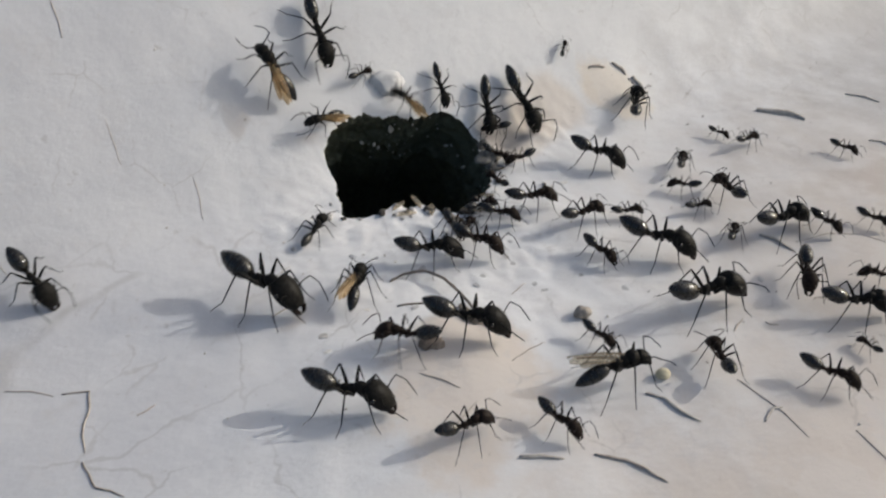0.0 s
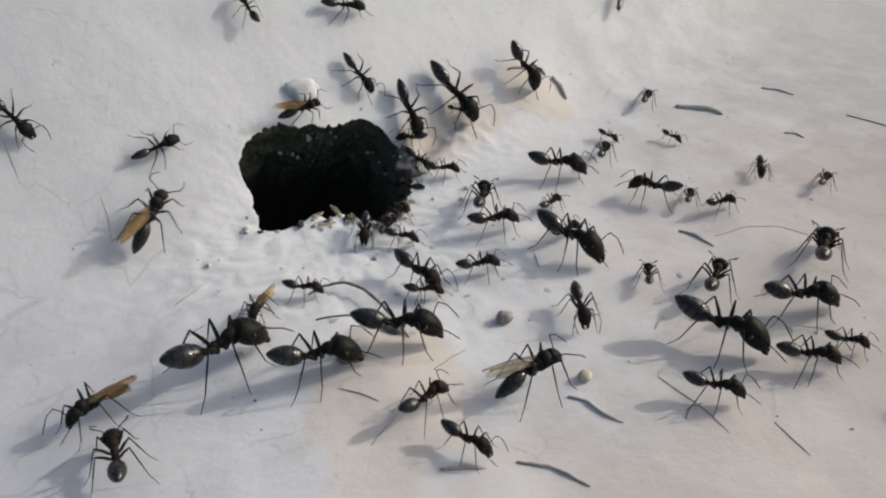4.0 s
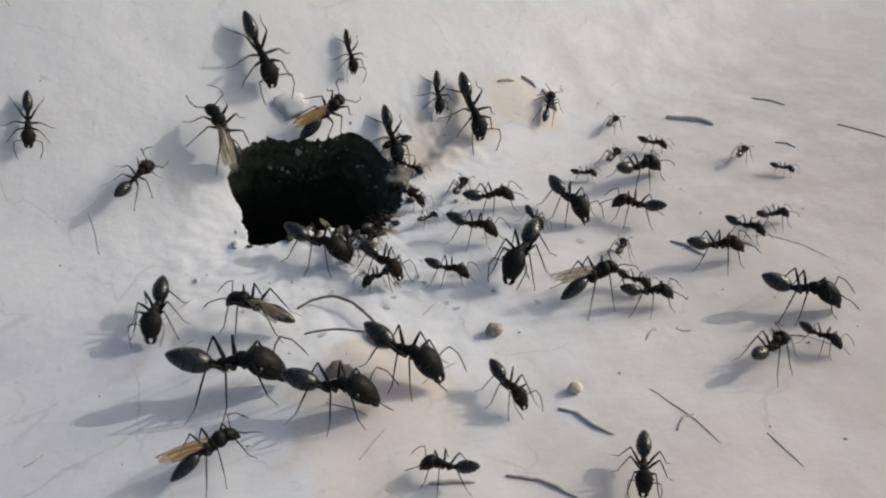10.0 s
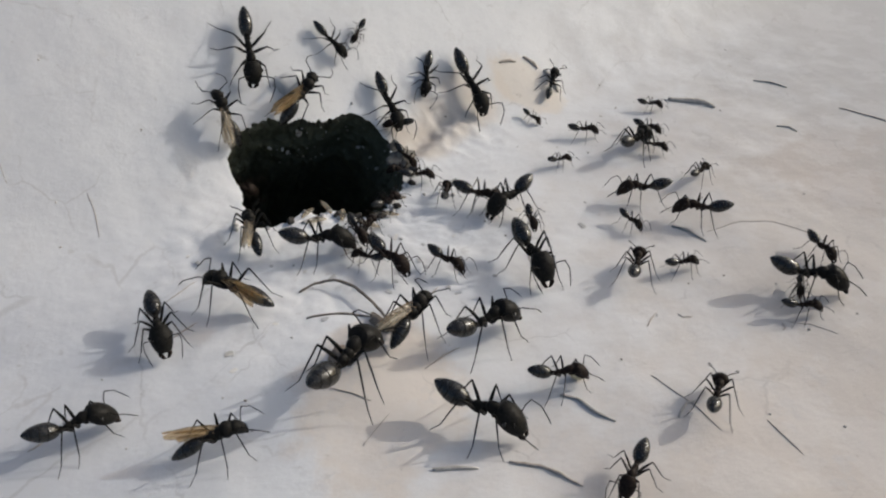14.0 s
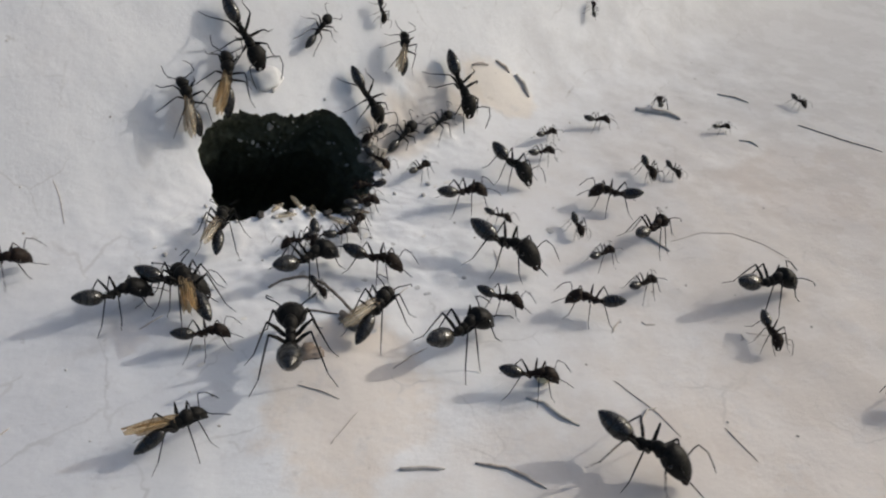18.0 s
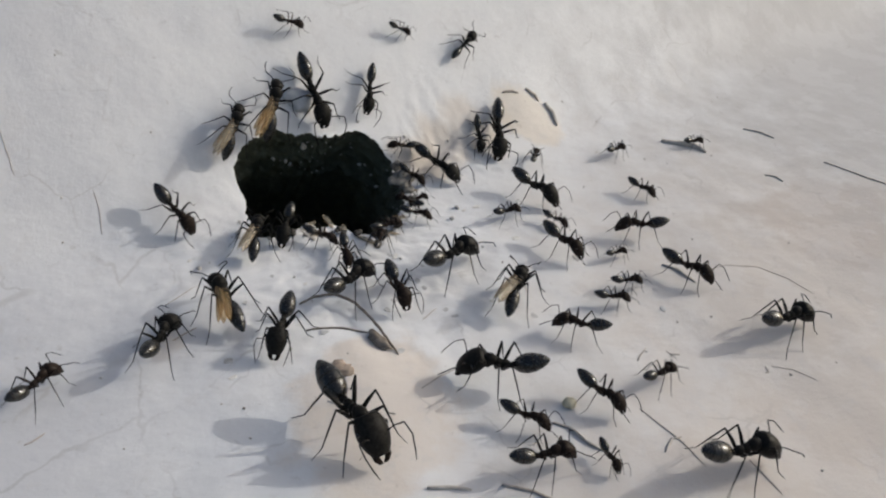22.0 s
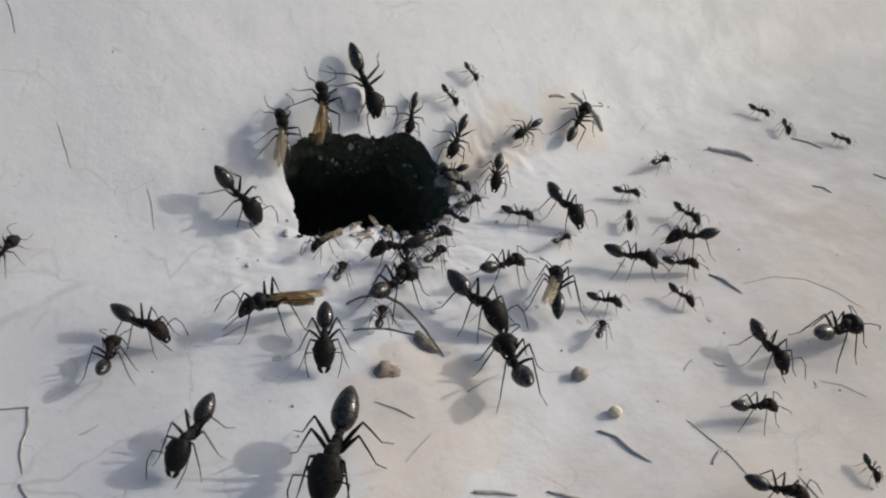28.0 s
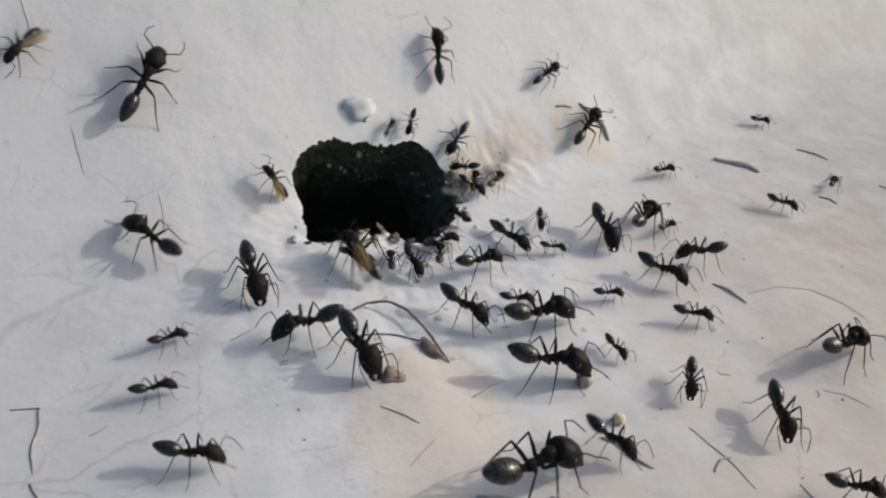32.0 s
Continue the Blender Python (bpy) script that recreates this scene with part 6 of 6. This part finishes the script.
    roam(ants[74], (0, -33.4, 20.9, -60), (1, -33.6, 22.1, -236), (2, -32.5, 24.0, -184), (2.95, -33.1, 34.4, -261), (32, -35.4, 35.8, -261))
    roam(ants[75], (0, -22.0, 14.4, 104, -30), (2.05, -22.0, 14.4, 104, -30), (3, -22.6, 18.1, 34), (6, -24.4, 15.6, 49), (7, -26.0, 16.4, 72), (7.95, -22.6, 14.1, -84, -30), (32, -22.6, 14.1, -84, -30))
    roam(ants[76], (0, 88.5, 35.6, -176), (16.05, 107.0, 37.6, -176), (17, 74.7, 30.9, -349), (18, 74.5, 41.8, -427), (19, 69.0, 35.0, -377), (19.95, 111.1, 43.1, -357), (32, 103.6, 40.9, -357))
    roam(ants[77], (0, -19.4, 11.5, -32, -30), (16.05, -19.4, 11.5, -32, -30), (16.57, -10.5, 0.8, -32), (17, -8.2, -1.6, -13), (18, -12.4, -15.2, -57), (19, -16.2, -3.6, 0), (19.95, -20.2, 11.1, 121, -30), (32, -20.2, 11.1, 121, -30))
    roam(ants[78], (0, -19.5, 42.1, -87), (20.05, -20.0, 41.9, -87), (21, -18.9, 25.8, 17), (22, -25.5, 27.2, 18), (23, -28.9, 26.5, 21), (23.95, -32.0, 36.6, 96), (32, -30.6, 38.9, 96))
    roam(ants[79], (0, 14.8, 61.6, -96), (23.05, 13.3, 63.1, -96), (24, 12.7, 39.3, 82), (25, 7.8, 32.1, 20), (28, -4.0, 32.7, -14), (28.95, -5.3, 53.1, 89), (32, -4.7, 55.1, 89))
    roam(ants[80], (0, 61.0, 92.6, -104), (24.05, 58.2, 96.4, -104), (25, 55.3, 54.2, 25), (28, 59.6, 48.3, -91), (29, 58.8, 20.3, -72), (29.95, 85.0, 25.8, 7), (32, 84.8, 25.1, 7))
    roam(ants[81], (0, -79.8, -9.6, -5), (29.05, -79.4, -8.8, -5), (30, -58.0, -2.0, 98), (31, -54.2, 8.6, 101), (32, -52.2, 7.6, 69))
    roam(ants[82], (0, -18.9, 12.6, 12, -30), (29.05, -18.9, 12.6, 12, -30), (29.57, -5.4, 13.2, 12), (30, 23.3, 10.4, 68), (31, 23.9, 11.5, 63), (32, 24.1, 12.0, 61))
    roam(ants[83], (0, -4.3, 0.5, -13), (1, -3.6, -0.5, 14), (1.48, -8.4, 4.7, 162), (1.95, -20.0, 12.6, 162, -30), (32, -20.0, 12.6, 162, -30))
    roam(ants[84], (0, 39.5, -25.0, 122), (1, 46.8, -32.1, -20), (1.95, 64.3, -31.9, 1), (32, 61.8, -31.8, 1))
    roam(ants[85], (0, -32.1, 11.4, -145), (1, -33.9, 10.5, -182), (1.48, -32.5, 11.9, -10), (1.95, -23.2, 13.6, -10, -30), (32, -23.2, 13.6, -10, -30))
    roam(ants[86], (0, -21.4, 11.6, -95, -30), (0.05, -21.4, 11.6, -95, -30), (0.57, -21.9, -4.7, -95), (1, -21.3, -11.4, -123), (2, -30.5, -1.3, -126), (2.95, -22.4, 12.0, 33, -30), (32, -22.4, 12.0, 33, -30))
    roam(ants[87], (0, -65.1, -40.0, -4), (1.05, -63.6, -41.5, -4), (2, -44.4, -41.1, -101), (3, -45.6, -42.1, -220), (4.6, -62.3, -39.9, -185), (32, -59.5, -41.5, -185))
    roam(ants[88], (0, 36.8, 76.1, -101), (17.05, 35.8, 73.9, -101), (18, 35.7, 59.2, -276), (19, 19.4, 51.0, -313), (19.95, 19.2, 66.1, -277), (32, 19.3, 68.1, -277))
    roam(ants[89], (0, 32.0, -59.7, 75), (24.05, 33.9, -59.2, 75), (25, 38.3, -42.4, -55), (28, 42.3, -36.7, -81), (28.95, 53.8, -36.0, 5), (32, 53.8, -35.9, 5))
    roam(ants[90], (0, 77.6, 13.8, -173), (30.05, 88.8, 15.2, -173), (31, 61.0, 9.8, -333), (32, 61.9, 31.7, -300))
    roam(ants[91], (0, -22.5, 12.1, -142, -30), (30.05, -22.5, 12.1, -142, -30), (30.57, -30.8, -0.6, -142), (31, -33.5, -4.0, -15), (32, -33.0, -11.3, -65))
    roam(ants[92], (0, -70.8, -32.8, 1), (30.05, -69.9, -34.2, 1), (31, -53.8, -31.8, 75), (32, -39.4, -32.5, 26))
    roam(ants[93], (0, -64.6, -19.8, -36), (0.95, -75.0, -21.6, -188), (32, -78.1, -21.0, -188))
    roam(ants[94], (0, -26.9, 19.0, 37), (0.47, -25.5, 17.8, -59), (0.95, -21.6, 14.8, -59, -30), (32, -21.6, 14.8, -59, -30))
    roam(ants[95], (0, -20.0, 18.8, 180), (0.95, -21.6, 14.4, 307, -30), (32, -21.6, 14.4, 307, -30))
    roam(ants[96], (0, -14.0, -9.8, 7), (0.47, -16.3, -3.8, 110), (0.95, -20.7, 11.7, 110, -30), (32, -20.7, 11.7, 110, -30))
    roam(ants[97], (0, -78.3, -0.9, -12), (1.05, -75.3, -2.5, -12), (2, -59.9, 5.0, -25), (2.95, -73.0, 0.6, -195), (32, -75.0, 0.8, -195))
    roam(ants[98], (0, 33.6, 74.1, -99), (2.05, 33.7, 72.9, -99), (3, 30.4, 32.3, 23), (4.6, 35.1, 75.3, 81), (32, 32.9, 78.2, 81))
    roam(ants[99], (0, -22.6, 39.2, -85), (4.4, -21.4, 40.4, -85), (6, -20.6, 27.8, -243), (6.95, -21.0, 42.6, -265), (32, -23.9, 42.0, -265))
    roam(ants[100], (0, 25.9, -58.2, 77), (4.4, 26.4, -58.8, 77), (6, 30.9, -46.8, -34), (6.95, 25.8, -60.6, -104), (32, 26.0, -56.9, -104))
    roam(ants[101], (0, -46.2, 27.7, -76), (7.05, -44.5, 31.3, -76), (8, -42.9, 18.2, 86), (8.95, -44.3, 31.3, 104), (32, -47.6, 28.6, 104))
    roam(ants[102], (0, -21.9, 14.1, 150, -30), (8.05, -21.9, 14.1, 150, -30), (8.57, -29.9, 15.6, 150), (9, -31.0, 15.6, 289), (9.47, -29.9, 15.6, 330), (9.95, -21.9, 14.1, 330, -30), (32, -21.9, 14.1, 330, -30))
    roam(ants[103], (0, -9.2, -57.7, 92), (8.05, -9.5, -57.6, 92), (9, -10.4, -38.3, -14), (9.95, -9.8, -57.6, -88), (32, -9.1, -57.7, -88))
    roam(ants[104], (0, -22.5, 14.0, 152, -30), (9.05, -22.5, 14.0, 152, -30), (10, -32.3, 12.5, 137), (10.95, -22.5, 14.0, -28, -30), (32, -22.5, 14.0, -28, -30))
    roam(ants[105], (0, -79.7, -11.7, -6), (11.05, -72.3, -7.7, -6), (12, -55.7, -1.6, 19), (12.95, -72.2, -7.6, 173), (32, -74.1, -9.6, 173))
    roam(ants[106], (0, -2.1, 50.8, -92), (17.05, -2.7, 48.5, -92), (18, -2.1, 32.5, -266), (18.95, -2.9, 51.6, -272), (32, -3.3, 54.9, -272))
    roam(ants[107], (0, 0.8, 53.4, -92), (18.05, 0.1, 52.3, -92), (19, -0.6, 40.8, -27), (19.95, 0.1, 53.7, 88), (32, -0.2, 54.8, 88))
    roam(ants[108], (0, 5.5, 56.2, -93), (18.05, 4.7, 55.1, -93), (19, 5.5, 37.6, 59), (19.95, 4.7, 56.8, 87), (32, 4.5, 58.3, 87))
    roam(ants[109], (0, 95.4, 49.2, -175), (18.05, 117.5, 50.5, -175), (19, 85.2, 43.6, -337), (19.95, 117.2, 51.2, -355), (32, 107.9, 48.5, -355))
    roam(ants[110], (0, -78.9, -17.9, -4), (26.4, -75.3, -17.2, -4), (28, -62.7, -14.8, 65), (28.95, -76.2, -16.8, 173), (32, -74.9, -16.6, 173))
    roam(ants[111], (0, -19.6, 14.2, 44, -30), (29.05, -19.6, 14.2, 44, -30), (29.57, -7.5, 21.1, 44), (30, -5.4, 22.3, -52), (30.48, -7.4, 21.2, -136), (30.95, -19.6, 14.2, -136, -30), (32, -19.6, 14.2, -136, -30))
    roam(ants[112], (0, 21.7, -60.6, 82), (29.05, 22.3, -59.2, 82), (30, 25.4, -38.7, 28), (30.95, 23.8, -53.5, -97), (32, 23.6, -53.4, -97))
    roam(ants[113], (0, 22.2, -57.2, 79), (30.05, 22.4, -56.8, 79), (31, 27.3, -39.9, -56), (31.95, 24.2, -49.9, -99), (32, 24.1, -49.9, -99))
    roam(ants[114], (0, -78.4, -1.3, -6), (31.05, -81.1, -1.5, -6), (32, -66.3, 4.0, -121))
    roam(ants[115], (0, -13.5, 45.0, -88), (31.05, -15.5, 47.9, -88), (32, -11.4, 31.9, -256))
    roam(ants[116], (0, -20.9, 15.1, 75, -30), (31.05, -20.9, 15.1, 75, -30), (32, -18.0, 19.8, 66))
    roam(ants[117], (0, 11.5, -58.2, 86), (31.05, 11.7, -58.2, 86), (32, 12.9, -35.0, -40))
    roam(ants[118], (0, -7.1, 2.6, 34), (2, -8.5, 2.7, 36), (4, -7.9, 2.4, 52), (6, -8.1, 3.3, 29), (8, -7.5, 3.6, 2), (10, -9.4, 2.9, 45), (12, -7.7, 4.4, 51), (14, -8.1, 4.1, 43), (16, -9.0, 0.6, 8), (18, -7.4, 3.5, 23), (20, -7.7, 0.6, 26), (22, -8.2, 3.1, 34), (24, -7.7, 4.3, 51), (26, -7.4, 2.3, 25), (28, -7.4, 0.9, 39), (30, -7.2, 2.9, 7), (32, -7.5, 1.8, 32))
    roam(ants[119], (0, -4.9, 9.6, 132), (2, -6.7, 9.4, 140), (4, -6.3, 9.6, 156), (6, -5.8, 11.4, 175), (8, -5.5, 9.7, 133), (10, -5.8, 11.6, 167), (12, -6.9, 10.4, 181), (14, -6.1, 12.1, 177), (16, -5.5, 10.1, 140), (18, -6.6, 7.9, 185), (20, -5.8, 7.6, 189), (22, -5.1, 9.9, 151), (24, -5.1, 12.3, 136), (26, -4.4, 9.7, 178), (28, -4.8, 6.4, 139), (30, -4.3, 9.0, 148), (32, -5.3, 8.8, 132))
    roam(ants[120], (0, -5.2, 16.3, -18), (2, -5.6, 16.2, -29), (4, -5.1, 16.3, -34), (6, -5.1, 17.0, -18), (8, -5.1, 16.5, -41), (10, -5.0, 18.3, -15), (12, -6.3, 18.3, -11), (14, -5.6, 15.7, -47), (16, -5.5, 14.4, -41), (18, -5.6, 14.7, -33), (20, -5.3, 15.3, -14), (22, -4.9, 16.5, -26), (24, -5.4, 19.0, -30), (26, -4.2, 16.4, -20), (28, -4.9, 15.0, -18), (30, -4.5, 15.8, -8), (32, -3.7, 16.6, -20))
    roam(ants[121], (0, -5.7, 21.2, 206), (2, -6.3, 20.7, 222), (4, -6.4, 20.2, 199), (6, -6.9, 21.1, 210), (8, -6.7, 21.4, 216), (10, -7.1, 21.0, 212), (12, -6.6, 21.0, 206), (14, -7.1, 21.1, 203), (16, -6.6, 20.0, 207), (18, -6.4, 19.7, 224), (20, -6.7, 20.8, 223), (22, -7.0, 21.0, 201), (24, -7.0, 22.1, 208), (26, -5.9, 19.5, 211), (28, -5.8, 18.2, 211), (30, -6.3, 21.1, 206), (32, -5.4, 20.4, 203))
    roam(ants[122], (0, -11.0, -2.7, -61), (2, -12.7, -3.7, -91), (4, -12.3, -1.6, -90), (6, -13.0, -3.1, -92), (8, -11.6, -2.9, -93), (10, -13.2, -1.8, -84), (12, -14.4, -3.8, -82), (14, -12.0, -2.6, -64), (16, -14.3, -4.6, -75), (18, -13.6, -5.2, -83), (20, -11.9, -5.5, -78), (22, -13.7, -4.0, -77), (24, -12.8, -2.5, -83), (26, -11.9, -4.4, -74), (28, -11.5, -5.4, -85), (30, -11.8, -4.9, -90), (32, -11.6, -4.2, -64))
    roam(ants[123], (0, -9.2, -3.0, 68), (2, -9.2, -0.8, 83), (4, -9.1, -0.7, 71), (6, -10.8, -1.1, 88), (8, -10.0, -0.7, 94), (10, -10.4, -1.3, 71), (12, -9.8, -0.3, 83), (14, -10.7, -1.5, 69), (16, -10.6, -2.7, 66), (18, -8.2, -1.7, 67), (20, -10.3, -3.8, 88), (22, -9.1, -0.7, 82), (24, -10.7, -1.8, 85), (26, -8.2, -1.4, 91), (28, -7.6, -3.8, 59), (30, -8.4, -3.3, 75), (32, -7.9, -1.7, 90))
    roam(ants[124], (0, -20.2, 13.1, 120, -30), (12, -20.2, 13.1, 120, -30), (13, -25.4, -4.8, 120), (13.5, -26.1, -4.2, 116), (15.5, -27.8, -2.9, 100), (16, -26.8, -4.0, 101), (17, -25.9, -5.2, 96), (18, -26.4, -4.5, 91), (19, -27.2, -3.5, 90), (20, -26.9, -4.8, 92), (21, -26.2, -3.8, 91), (22, -26.4, -2.7, 92), (23, -26.0, -5.1, 92), (24, -26.8, -5.1, 91), (25, -26.9, -5.2, 92), (26.2, -20.2, 13.1, 92, -30), (32, -20.2, 13.1, 92, -30))
    roam(ants[125], (0, -20.2, 13.1, 4, -30), (9.6, -20.2, 13.1, 4, -30), (11, -15.6, -0.7, 4), (12, -15.9, -2.0, -1), (13, -16.3, -3.9, 5), (13.5, -16.4, -3.9, 3), (14.8, -20.2, 13.1, 3, -30), (32, -20.2, 13.1, 3, -30))
    roam(ants[126], (0, -20.2, 13.1, -116, -30), (26, -20.2, 13.1, -116, -30), (28, -23.7, -3.6, -116), (29, -19.8, -2.2, -46), (30, -20.7, 0.1, 28), (31, -21.0, -1.7, 36), (32, -20.3, -4.5, -44))
    roam(ants[127], (0, -20.2, 13.1, -117, -30), (20, -20.2, 13.1, -117, -30), (21, -22.7, 2.5, -117), (22, -22.7, 0.8, -94), (23, -17.5, -2.1, -100), (24, -15.1, -2.7, -101), (25, -22.2, -1.5, -45), (26.2, -20.2, 13.1, -45, -30), (32, -20.2, 13.1, -45, -30))
    walk(PEBBLE, [(t, pose(x * MM, y * MM, rest(x, y) + z * MM, 0, 0, a)) for t, x, y, z, a in PEBBLE_WAY])


motions()
